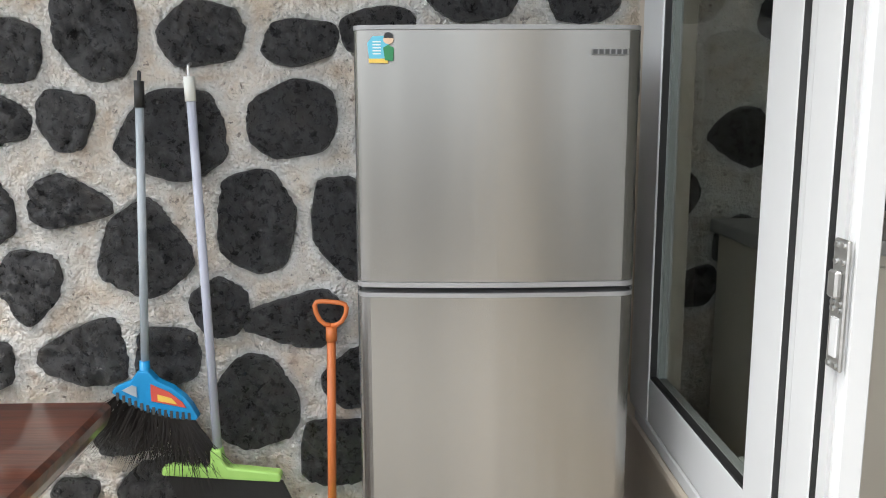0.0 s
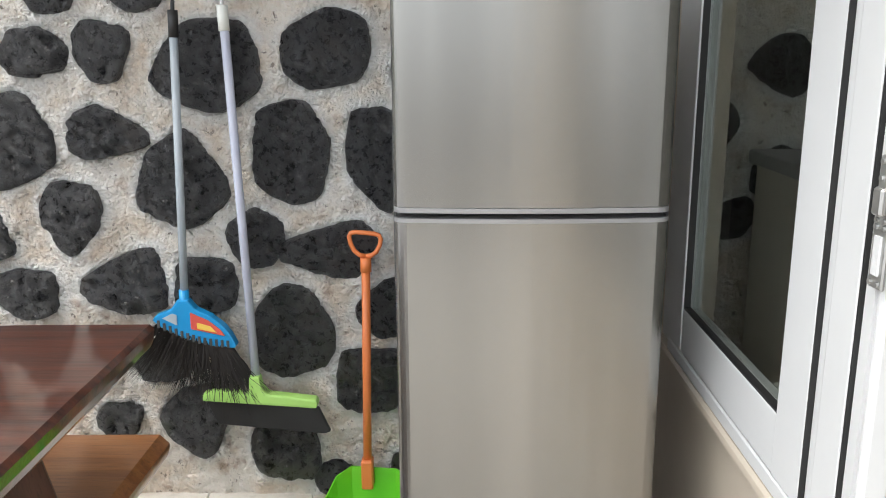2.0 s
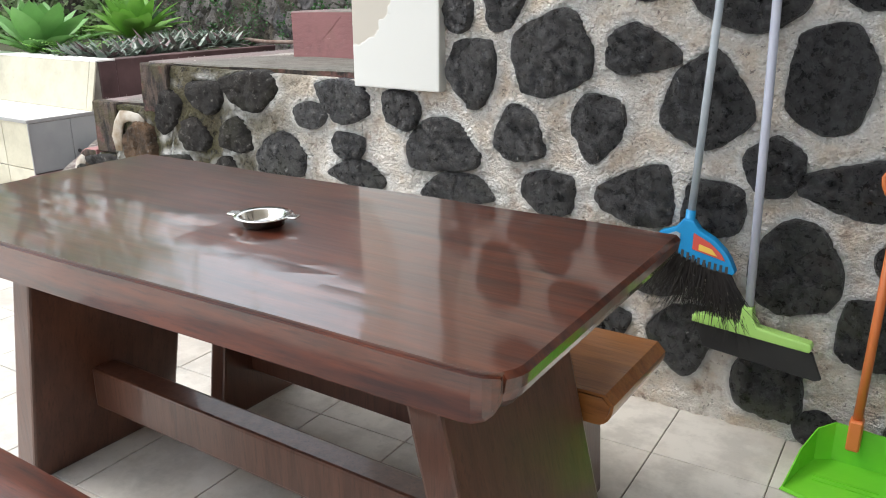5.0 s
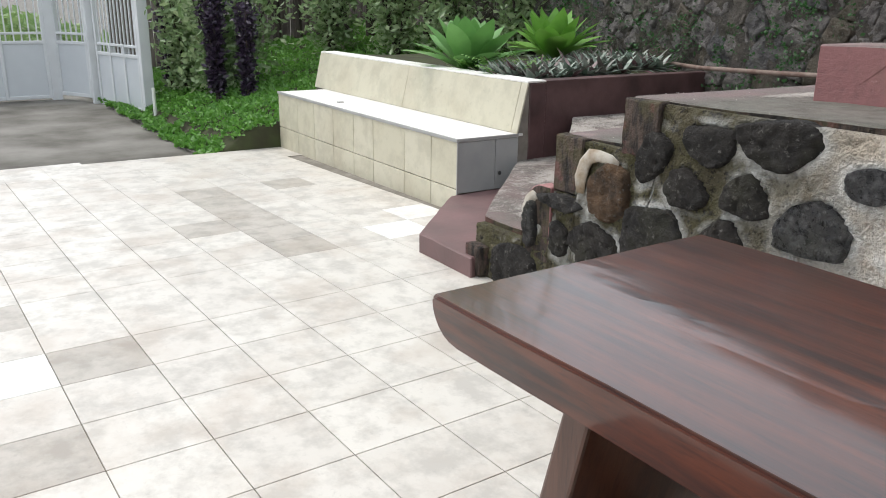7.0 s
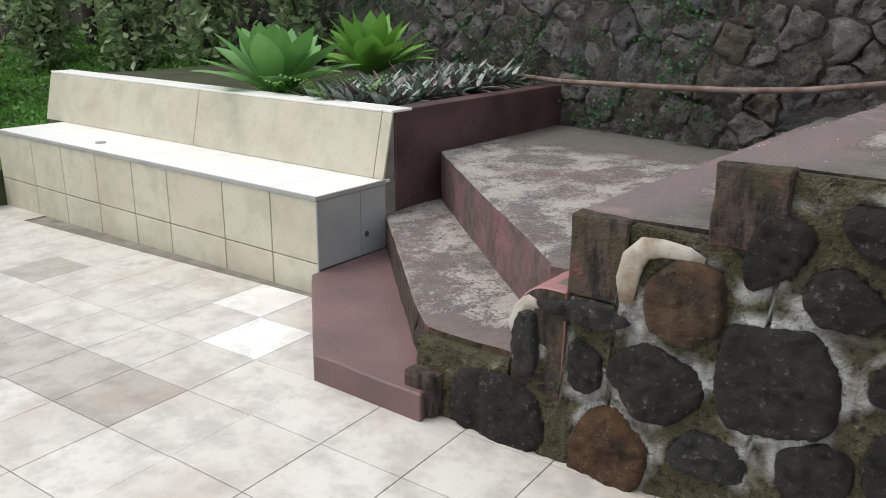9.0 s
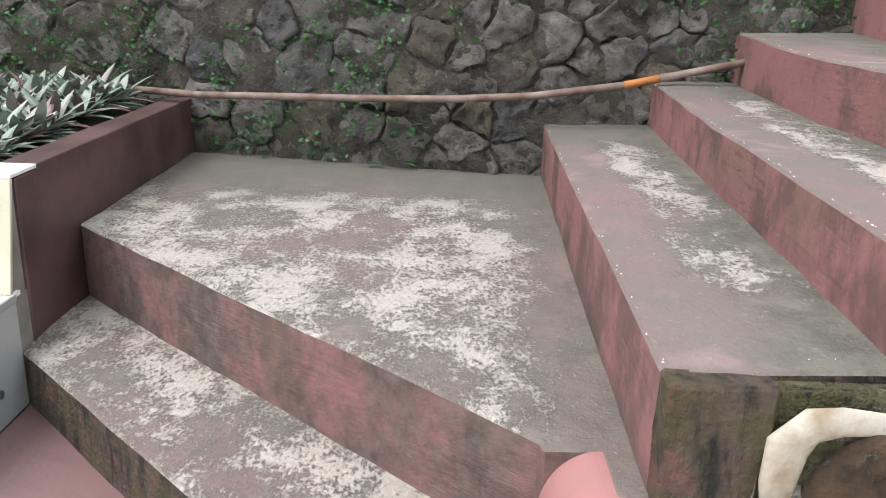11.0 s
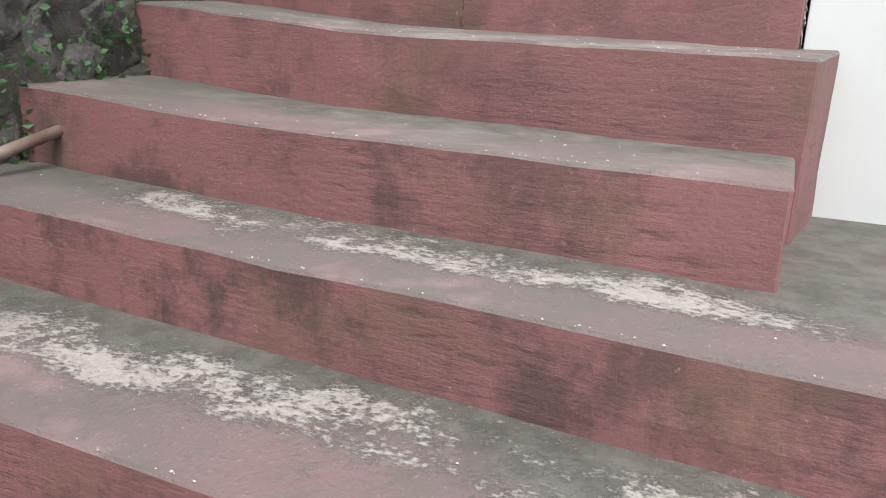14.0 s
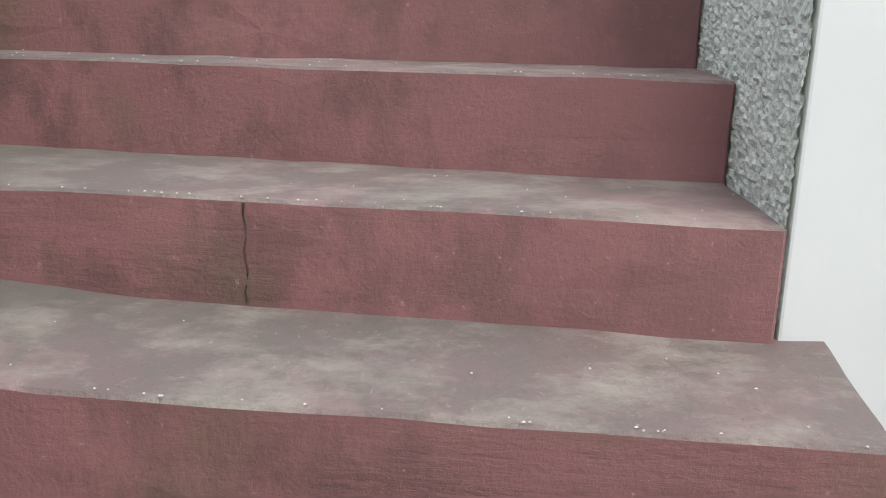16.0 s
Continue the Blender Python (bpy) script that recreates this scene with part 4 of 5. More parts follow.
# ---- tiled bench and planter ----
bench = thing("tiled_bench", "built-in bench of beige ceramic tiles with a white seat", "bench")
part("core", box(-7.83, -4.99, 2.72, 3.30, -.08, .415), GROUT, bench)
xs = [-7.838, -7.42, -7.08, -6.72, -6.37, -6.06, -5.62, -5.28, -4.982]
for a, b in zip(xs, xs[1:]):
    part("tile", box(a + .003, b - .003, 2.708, 2.722, .128, .412, .002), BENCHTILE, bench)
    part("tile", box(a + .003, b - .003, 2.708, 2.722, -.09, .123, .002), BENCHTILE, bench)
    part("seat_tile", box(a + .002, b - .002, 2.712, 2.93, .416, .43, .002), SEATTILE, bench)
    part("seat_tile", box(a + .002, b - .002, 2.934, 3.20, .416, .43, .002), SEATTILE, bench)
part("nosing", box(-7.84, -4.976, 2.700, 2.711, .412, .434, .004, 2), TRIM, bench)
part("nosing", box(-4.985, -4.974, 2.712, 3.16, .412, .434, .004, 2), TRIM, bench)
for a, b in ((2.712, 2.985), (2.989, 3.16)):
    part("end_tile", box(-4.992, -4.978, a, b, .10, .411, .002), GREYTILE, bench, "grey glazed end tile")
part("corner_strip", box(-4.982, -4.972, 2.702, 2.712, -.02, .411, .002), TRIM, bench)
part("drain_spout", tube([(-4.976, 3.02, .2), (-4.97, 3.02, .2)], .012, 10), DARKGREY, bench)
part("bottle_cap", tube([(-6.9, 2.86, .431), (-6.9, 2.86, .437)], .03, 12), TRIM, bench)
back = part("backrest", prism([(3.165, .42), (3.235, .735), (3.36, .735), (3.36, .0), (3.165, .0)], -8.05, -4.995, "x"), GROUT, bench)
for a, b in ((-8.05, -6.43), (-6.427, -5.05), (-5.047, -4.985)):
    part("back_tile", prism([(3.150, .432), (3.222, .737), (3.234, .737), (3.162, .432)], a, b, "x", .0015), BENCHTILE, bench)
    part("cap_tile", box(a, b, 3.222, 3.37, .738, .75, .002), SEATTILE, bench)

planter = thing("planter_bed", "raised planting bed with dark brown painted sides", "planter")
part("side_wall", roughen(box(-5.10, -4.99, 3.372, 4.95, 0, .748, .008, 2), .004, 5, 2), BASEPAINT, planter)
part("side_wall", box(-5.0, -4.984, 3.245, 3.3715, .0, .735, .004), BASEPAINT, planter)
part("soil", roughen(box(-8.3, -5.10, 3.37, 5.5, .30, .69), .03, 3, 5), SOIL, planter)

# ---- retaining wall of field stones ----
retain = thing("wall_retaining", "old dark stone retaining wall with moss and small ferns", "wall", kind="structure")


def retain_y(x):
    return 4.60 if x > -3.6 else 4.60 + 0.20 * (-3.6 - x)


bm = bmesh.new()
cols = []
for i in range(240):
    x = -9.2 + 8.8 * i / 239
    cols.append([bm.verts.new((x, retain_y(x) - .028 + .042 * noise.fractal(Vector((x, 0, z)) * 5.0, .8, 2.0, 6) + .05 * (z - .5), z)) for z in (.3 + 2.4 * k / 66 for k in range(67))])
for a, b in zip(cols, cols[1:]):
    for k in range(66):
        bm.faces.new((a[k], b[k], b[k + 1], a[k + 1]))
part("earth_joints", bm, EARTHWALL, retain, smooth=True)


def field_stone(corners, depth):
    """A wedge of rough stone from its corner places (x, z) in the wall."""
    bm = bmesh.new()
    cx, cz = sum(p[0] for p in corners) / len(corners), sum(p[1] for p in corners) / len(corners)
    loops = []
    for f, d in ((1.0, -.05), (.99, depth * .6), (.95, depth * .92), (.86, depth), (.72, depth), (.54, depth), (.32, depth)):
        ring = []
        for x, z in corners:
            px, pz = cx + (x - cx) * f, cz + (z - cz) * f
            w = noise.noise(Vector((px, cz, pz)) * 8) * .040 + noise.noise(Vector((px, cx, pz)) * 22) * .026 + noise.noise(Vector((px, cx, pz)) * 55) * .010 if d > 0 else 0
            ring.append(bm.verts.new((px, retain_y(px) + .05 * (pz - .5) - d - w, pz)))
        loops.append(ring)
    n = len(corners)
    for a, b in zip(loops, loops[1:]):
        for k in range(n):
            bm.faces.new((a[k], a[(k + 1) % n], b[(k + 1) % n], b[k]))
    mid = bm.verts.new((cx, retain_y(cx) + .05 * (cz - .5) - depth * 1.15, cz))
    for k in range(n):
        bm.faces.new((loops[-1][k], loops[-1][(k + 1) % n], mid))
    return bm


rs = random.Random(5)
seeds = []
while len(seeds) < 420:
    p = (rs.uniform(-8.4, -.9), rs.uniform(.40, 2.35))
    gap = rs.choice((.08, .11, .15, .22, .28))
    if all(math.hypot(p[0] - q[0], (p[1] - q[1]) * 1.35) > gap or rs.random() < .004 for q in seeds):
        seeds.append(p)
for x, z in seeds:
    cell = [(x + .30 * math.cos(a), z + .26 * math.sin(a)) for a in (2 * math.pi * k / 12 for k in range(12))]
    for u, w in seeds:
        if (u, w) == (x, z) or abs(u - x) > .7 or abs(w - z) > .6:
            continue
        mx, mz, nx, nz = (x + u) / 2, (z + w) / 2, u - x, w - z
        ln = math.hypot(nx, nz)
        cut, out = .005 * ln, []
        for i in range(len(cell)):
            p, q = cell[i], cell[(i + 1) % len(cell)]
            dp, dq = ((c[0] - mx) * nx + (c[1] - mz) * nz + cut for c in (p, q))
            if dp <= 0:
                out.append(p)
            if dp * dq < 0:
                f = dp / (dp - dq)
                out.append((p[0] + f * (q[0] - p[0]), p[1] + f * (q[1] - p[1])))
        cell = out
        if len(cell) < 3:
            break
    if len(cell) >= 3:
        rough = []
        for i in range(len(cell)):
            p, q = cell[i], cell[(i + 1) % len(cell)]
            rough.append(p)
            m_ = max(1, int(math.hypot(p[0] - q[0], p[1] - q[1]) / .035))
            for j in range(1, m_):
                rough.append((p[0] + (q[0] - p[0]) * j / m_ + rs.uniform(-.017, .017), p[1] + (q[1] - p[1]) * j / m_ + rs.uniform(-.013, .013)))
        part("stone", field_stone(rough, rs.uniform(.020, .050)), RETAIN, retain, smooth=True)

pipe = tagged(new("rusty_pipe"), "long rusty water pipe fixed along the stone wall", "pipe")
pts = [(-5.25, 4.78, .79), (-4.9, 4.66, .79), (-4.2, 4.56, .812), (-3.8, 4.52, .828), (-3.47, 4.47, .858), (-3.1, 4.45, .917)]
part("bar", tube(pts, .016, 10), RUST, pipe, smooth=True)
part("bar", tube([(-3.1, 4.45, .917), (-2.96, 4.45, .949)], .0165, 10), RUSTBRIGHT, pipe, "bright orange rust", smooth=True)
part("bar", tube([(-2.96, 4.45, .949), (-2.62, 4.45, 1.025)], .016, 10), RUST, pipe, smooth=True)

# ---- table with two benches ----
table = thing("picnic_table", "varnished dark red wooden slab table with rounded edges", "table")
def hull_plank(x0, x1, y0, y1, z, thick, nose, cuts, seed, top_r=.008):
    """A thick plank along x whose ends curve in underneath like a hull."""
    pts = [(x0 + top_r, z), (x1 - top_r, z), (x1, z - top_r)]
    for a in range(15, 91, 15):
        pts.append((x1 - nose * (1 - math.cos(radians(a))), z - top_r - (thick - top_r) * math.sin(radians(a))))
    for a in range(90, -1, -15):
        pts.append((x0 + nose * (1 - math.cos(radians(a))), z - top_r - (thick - top_r) * math.sin(radians(a))))
    bm = prism(pts, y0, y1, "y")
    bmesh.ops.bevel(bm, geom=[e for e in bm.edges if abs(e.verts[0].co.y - e.verts[1].co.y) < 1e-4], offset=.006, segments=2, affect="EDGES")
    bmesh.ops.subdivide_edges(bm, edges=[e for e in bm.edges if e.calc_length() > .4], cuts=cuts, use_grid_fill=True)
    for v in bm.verts:
        v.co.y += .007 * noise.noise(Vector((v.co.x * 2.4, round(v.co.y - y0), seed)))
        v.co.z += .0015 * noise.noise(Vector((v.co.x * 5, v.co.y * 7, seed)))
    return bm


bm = hull_plank(-.765, .765, -.352, .352, .75, .078, .075, 14, 3.0)
R, kx, ky = .055, .765 - .055, -.352 + .055
for f in (0.0, .3, .55, .75, .9):
    for co, no in (((kx + R * f, 0, 0), (1, 0, 0)), ((0, ky - R * f, 0), (0, 1, 0))):
        bmesh.ops.bisect_plane(bm, geom=bm.verts[:] + bm.edges[:] + bm.faces[:], plane_co=co, plane_no=no)
for v in bm.verts:
    a, b = (v.co.x - kx) / R, (ky - v.co.y) / R
    if a > 0 and b > 0:
        f = max(a, b) / math.hypot(a, b)
        v.co.x, v.co.y = kx + a * f * R, ky - b * f * R
bm.transform(Matrix.Translation((-1.355, 1.122, 0)) @ Matrix.Rotation(radians(1.7), 4, "Z"))
part("tabletop", bm, TABLEWOOD, table)


def slab_leg(x, yc, top_half, foot_half, z1, thick, parent, material):
    return part("leg", prism([(yc - top_half, z1), (yc + top_half, z1), (yc + foot_half, 0.0), (yc - foot_half, 0.0)], x - thick / 2, x + thick / 2, "x", .008, 2), material, parent)


for m, c in ((1, -.83), (-1, -1.90)):
    foot = [(-1.358 + m * a, z) for a, z in ((.508, .64), (.573, .64), (.735, 0.0), (.655, 0.0))]
    part("leg", prism(foot, .925, 1.36, "y", .007, 2), LEGWOOD, table)
    part("cleat", box(c - .09, c + .09, .87, 1.40, .6405, .672, .006), LEGWOOD, table)
part("stretcher", box(-1.955, -.765, 1.085, 1.155, .165, .275, .008, 2), LEGWOOD, table)


def slab_bench(x0, x1, y0, y1, z, label, wood):
    b = thing("picnic_bench", label, "bench", "benches at the table")
    cy, hw = (y0 + y1) / 2, (y1 - y0) / 2
    bm = hull_plank(x0, x1, y0, y1, z, .07, .035, 10, cy, .02)
    for v in bm.verts:
        v.co.z -= .008 * max(0, 1 - ((v.co.y - cy) / hw) ** 2) * (1 if v.co.z > z - .02 else 0)
    part("seat", bm, wood, b)
    for x in (x0 + .16, x1 - .16):
        slab_leg(x, cy, .10, .15, z - .078, .06, b, LEGWOOD)
    part("stretcher", box(x0 + .19, x1 - .19, cy - .03, cy + .03, .12, .20, .006), LEGWOOD, b)
    return b


slab_bench(-2.03, -.672, 1.385, 1.70, .432, "amber varnished wooden slab bench beside the stone wall", BENCHWOOD)
slab_bench(-2.03, -.672, .31, .632, .432, "dark red varnished slab bench on the open side of the table", TABLEWOOD)

ashtray = thing("ashtray", "round stainless steel ashtray lying on the table", "ashtray")
bm = bmesh.new()
prof = [(.0, .004), (.033, .004), (.037, .017), (.052, .019), (.053, .017), (.039, .014), (.036, .0), (.0, .0)]
rings = [[bm.verts.new((r * math.cos(a), r * math.sin(a), z)) for a in (2 * math.pi * k / 28 for k in range(28))] for r, z in prof[1:-1]]
for a, b in zip(rings, rings[1:]):
    for k in range(28):
        bm.faces.new((a[k], a[(k + 1) % 28], b[(k + 1) % 28], b[k]))
bm.faces.new(rings[0][::-1]), bm.faces.new(rings[-1])
part("bowl", bm, CHROME, ashtray, smooth=True)
for a in (20, 200):
    c, s = math.cos(radians(a)), math.sin(radians(a))
    bm = prism([(.048, -.013), (.066, -.010), (.066, .010), (.048, .013)], .015, .019, "z", .001)
    bm.transform(Matrix.Rotation(radians(a), 4, "Z"))
    part("rest", bm, CHROME, ashtray)
ashtray.location, ashtray.scale = (-1.318, 1.115, .751), (1.12, 1.12, 1.1)

# ---- fridge ----
fridge = thing("refrigerator", "silver two-door refrigerator with scratched doors", "refrigerator")
FX0, FX1, FY = -.165, .335, 1.537


def door_shell(z0, z1):
    """A softly bowed door with rounded sides."""
    o = []
    for k in range(13):
        s = k / 12
        o.append((FX0 + .024 + (FX1 - FX0 - .048) * s, FY - .010 * math.sin(math.pi * s) - .001))
    for a in (15, 30, 45, 60, 75, 90):
        o.append((FX1 - .024 + .024 * math.sin(radians(a)), FY + .024 - .024 * math.cos(radians(a))))
    o += [(FX1, FY + .055), (FX0, FY + .055)]
    for a in (90, 75, 60, 45, 30, 15):
        o.append((FX0 + .024 - .024 * math.sin(radians(a)), FY + .024 - .024 * math.cos(radians(a))))
    return prism(o, z0, z1)


part("body", box(FX0 + .004, FX1 - .004, FY + .062, 2.10, .03, 1.395, .006, 2), TRIMSILVER, fridge)
for n, a, b in (("freezer_door", .956, 1.394), ("fridge_door", .09, .928)):
    d = part(n, door_shell(a, b), STEEL, fridge, smooth=False)
    part("door_seal", box(FX0 + .012, FX1 - .012, FY + .055, FY + .062, a, b), DARKGREY, d)
    for c, e in ((a - .010, a), (b, b + .0085)):
        bm = door_shell(c + .0005, e - .0005)
        for v in bm.verts:
            v.co.y -= .003
        part("edge_trim", bm, TRIMSILVER, d)
part("base_grille", box(FX0 + .01, FX1 - .01, FY + .03, FY + .06, .03, .075), DARKGREY, fridge)
for x in (FX0 + .05, FX1 - .05):
    for y in (FY + .1, 2.05):
        part("foot", tube([(x, y, 0), (x, y, .03)], .018, 10), DARKGREY, fridge)
part("grip_recess", box(FX0 - .001, FX0 + .004, FY + .02, FY + .048, .80, 1.10, .001), DARKGREY, fridge)
part("grip_recess", box(FX1 - .004, FX1 + .001, FY + .02, FY + .048, .80, 1.10, .001), DARKGREY, fridge)
badge = part("maker_badge", box(.246, .308, FY - .010, FY - .006, 1.352, 1.362, .001), TRIMSILVER, fridge, "small embossed silver maker's badge")
for k in range(6):
    part("badge_bar", box(.247 + k * .0102, .254 + k * .0102, FY - .0115, FY - .0095, 1.353, 1.361), DARKGREY, badge)
sticker = thing("fridge_sticker", "small blue and green sticker on the freezer door", "sticker")
SY = FY - .0075


def flat(outline, name, m, k):
    ob = part(name, prism(outline, SY - .0006 * k - .0006, SY - .0006 * k, "y"), m, sticker)
    return ob


flat([(-.136, 1.345), (-.139, 1.372), (-.130, 1.383), (-.104, 1.384), (-.101, 1.347)], "backing", SKYBLUE, 0)
flat([(-.137, 1.339), (-.137, 1.346), (-.104, 1.346), (-.104, 1.338)], "print", YELLOW, 1)
flat([(-.109, 1.343), (-.112, 1.364), (-.103, 1.369), (-.094, 1.364), (-.095, 1.342)], "print", DARKGREEN, 2)
flat([(-.110 + .009 * math.cos(radians(a)) + .007, 1.378 + .008 * math.sin(radians(a))) for a in range(0, 360, 30)], "print", TAN, 3)
flat([(-.111, 1.380), (-.109, 1.388), (-.103, 1.390), (-.096, 1.387), (-.095, 1.380)], "print", BLACKPLASTIC, 4)
for k in range(5):
    flat([(-.130, 1.375 - .005 * k), (-.130, 1.373 - .005 * k), (-.116, 1.373 - .005 * k), (-.116, 1.375 - .005 * k)], "text_line", WHITEPLASTIC, 1)

# ---- brooms and dustpan ----
broom = thing("broom", "broom with blue plastic head, grey pole and black bristles", "broom")
part("pole", tube([(-.771, 2.145, .595), (-.747, 2.155, 1.28)], .0105, 12), POLE, broom, smooth=True)
part("grip", tube([(-.747, 2.155, 1.27), (-.745, 2.156, 1.335)], .0125, 12), BLACKPLASTIC, broom, smooth=True)
part("hook", tube([(-.745, 2.156, 1.335), (-.7445, 2.158, 1.35), (-.748, 2.17, 1.356)], .005, 8), BLACKPLASTIC, broom)
head = [(-.784, .606), (-.757, .604), (-.738, .580), (-.70, .561), (-.668, .534), (-.652, .512), (-.636, .480), (-.642, .472), (-.70, .478), (-.77, .498), (-.83, .528), (-.854, .549), (-.847, .561), (-.805, .578)]
headplate = part("head", prism(head, 2.125, 2.155, "y", .004, 2), BLUE, broom)
part("socket", tube([(-.7715, 2.140, .53), (-.771, 2.145, .628)], [.0145, .0130], 12), BLUE, headplate, smooth=True)
part("label_plate", prism([(-.752, .572), (-.705, .550), (-.674, .524), (-.664, .508), (-.752, .527)], 2.1215, 2.1245, "y"), RED, headplate, "red printed label")
part("label_print", prism([(-.735, .545), (-.70, .535), (-.685, .518), (-.735, .528)], 2.120, 2.1212, "y"), YELLOW, headplate)
part("label_plate", prism([(-.826, .556), (-.80, .569), (-.788, .565), (-.788, .537)], 2.1215, 2.1245, "y"), POLE, headplate)
for k in range(13):
    s = k / 12
    cx, cz = -.838 + .18 * s, .538 - .056 * s - .012 * math.sin(math.pi * s)
    part("slot", box(cx - .0035, cx + .0035, 2.1225, 2.1245, cz - .008, cz + .012), DARKGREY, headplate)
rb = np.random.default_rng(4)
bm = bmesh.new()
for k in range(620):
    s = rb.uniform(0, 1)
    p0 = Vector((-.85 + .20 * s, 2.14 + rb.uniform(-.016, .012), .535 - .062 * s))
    lean = -.13 + .20 * s + rb.normal() * .035
    L = rb.uniform(.10, .19) * (.8 + .45 * s)
    mid = p0 + Vector((lean * .45, rb.normal() * .012, -L * .5))
    end = p0 + Vector((lean + rb.normal() * .02, rb.normal() * .02 - .01, -L))
    w = Vector((.0011, .0006, 0))
    a = [bm.verts.new(q) for q in (p0 - w, p0 + w, mid + w, mid - w, end)]
    bm.faces.new((a[0], a[1], a[2], a[3])), bm.faces.new((a[3], a[2], a[4]))
tagged(part("bristles", bm, BRISTLE, broom), "long uneven black bristles", kind="stuff")

squeegee = thing("floor_squeegee", "floor squeegee with lime green head and lilac pole", "squeegee")
part("pole", tube([(-.592, 2.135, .375), (-.622, 2.16, 1.30)], .0115, 12), LILAC, squeegee, smooth=True)
part("cap", tube([(-.6225, 2.160, 1.285), (-.6245, 2.1615, 1.345)], .014, 12), WHITEPLASTIC, squeegee, smooth=True)
part("hanger", tube([(-.6245, 2.1615, 1.345), (-.625, 2.165, 1.372), (-.622, 2.175, 1.378)], .004, 8), ZINC, squeegee)
hd = part("head", prism([(-.735, .345), (-.735, .325), (-.43, .304), (-.425, .318), (-.43, .330), (-.56, .345), (-.575, .365), (-.58, .395), (-.607, .395), (-.61, .345), (-.70, .352)], 2.115, 2.150, "y", .006, 2), LIME, squeegee)
part("rubber_blade", prism([(-.728, .324), (-.425, .304), (-.395, .235), (-.41, .228), (-.70, .255)], 2.124, 2.136, "y", .002), BLACKPLASTIC, squeegee)

dustpan = thing("dustpan", "green plastic dustpan with a long orange handle", "dustpan")
part("handle", tube([(-.2995, 2.145, .10), (-.290, 2.165, .705)], .0115, 12), ORANGE, dustpan, smooth=True)
loop = [(-.290, 2.167, .716), (-.306, 2.167, .719), (-.320, 2.168, .731), (-.329, 2.170, .750), (-.332, 2.171, .768), (-.327, 2.172, .777), (-.315, 2.172, .779), (-.290, 2.172, .777), (-.265, 2.172, .774), (-.254, 2.172, .770), (-.250, 2.171, .760), (-.253, 2.170, .744), (-.262, 2.168, .727), (-.275, 2.167, .718), (-.290, 2.167, .716)]
part("grip_loop", tube(loop, .0062, 10), ORANGE, dustpan, smooth=True)
part("collar", tube([(-.290, 2.164, .675), (-.290, 2.166, .712)], .0145, 12), ORANGE, dustpan, smooth=True)
part("clip", box(-.315, -.283, 2.125, 2.165, .065, .15, .004), ORANGE, dustpan)
bm = bmesh.new()
base = [(-.432, 1.955), (-.180, 1.890), (-.150, 2.06), (-.165, 2.14), (-.22, 2.165), (-.35, 2.17), (-.39, 2.14), (-.415, 2.06)]
hgt = [.004, .004, .055, .085, .10, .105, .09, .06]
loops = []
for f, up in ((1.0, -1), (1.0, 1), (.975, 1), (.93, 0)):
    loops.append([bm.verts.new((x + (-.29 - x) * (1 - f) - (.04 * (-.29 - x) * -1 if up == 1 else 0), y + (2.03 - y) * (1 - f), .004 if up < 0 else .010 if up == 0 else .010 + h)) for (x, y), h in zip(base, hgt)])
for a, b in zip(loops, loops[1:]):
    for i in range(8):
        bm.faces.new((a[i], a[(i + 1) % 8], b[(i + 1) % 8], b[i]))
bm.faces.new(loops[0][::-1]), bm.faces.new(loops[-1])
bmesh.ops.recalc_face_normals(bm, faces=bm.faces)
pan = part("pan", bm, GREEN, dustpan)
for y in (2.03, 2.05):
    part("rib", box(-.37, -.22, y, y + .004, .0102, .014), GREEN, pan)

for tool, shift in ((broom, -.012), (squeegee, -.012), (dustpan, -.024)):
    tool.location.y = shift

crumb = tagged(part("plaster_offcut", box(-1.90, -1.825, 2.345, 2.358, .915, .926, .003), WHITEPLASTIC), "thin white plastic offcut lying on the walkway", "offcut")

# ---- planter plants ----
def agave(x, y, z, n, length, width, material, label, seed):
    a = thing("agave_plant", label, "plant", "agaves in the planting bed")
    r = random.Random(seed)
    for k in range(n):
        s = k / (n - 1)
        rise = radians(24 + 60 * s + r.uniform(-7, 7))
        L = length * (1.0 - .25 * s) * r.uniform(.85, 1.1)
        bm = blade(L, width * r.uniform(.85, 1.1), rise, L * .20 * (1 - s) + .02, 8, .22, .5)
        bm.transform(Matrix.Rotation(k * 2.39996 + r.uniform(-.2, .2), 4, "Z") @ Matrix.Translation((.025, 0, 0)))
        part("leaf", bm, material, a, smooth=True)
    a.location = (x, y, z)
    return a


agave(-6.2, 3.60, .69, 24, .62, .20, AGAVEBLUE, "blue-green broad-leaved agave in the planting bed", 2)
agave(-6.19, 4.42, .76, 36, .55, .165, AGAVE, "bright green agave rosette in the planting bed", 6)
fern = thing("fern_clump", "light green fern clump among the bedding plants", "fern")
bm = bmesh.new()
rf = random.Random(8)
for k in range(44):
    a, L = rf.uniform(0, 6.283), rf.uniform(.16, .34)
    base = Matrix.Translation((rf.uniform(-.35, .2), rf.uniform(-.15, .15), 0)) @ Matrix.Rotation(a, 4, "Z")
    for i in range(9):
        s = .15 + .85 * i / 8
        for side in (-1, 1):
            m = base @ Matrix.Translation((L * s * .8, 0, L * s * .8 - .32 * L * s * s)) @ Matrix.Rotation(side * 1.15, 4, "Z")
            blade(.075 * (1.1 - s), .018, .1, .01, 2, .1, .4, bm, m)
part("fronds", bm, FERN, fern)
fern.location = (-5.72, 3.55, .70)

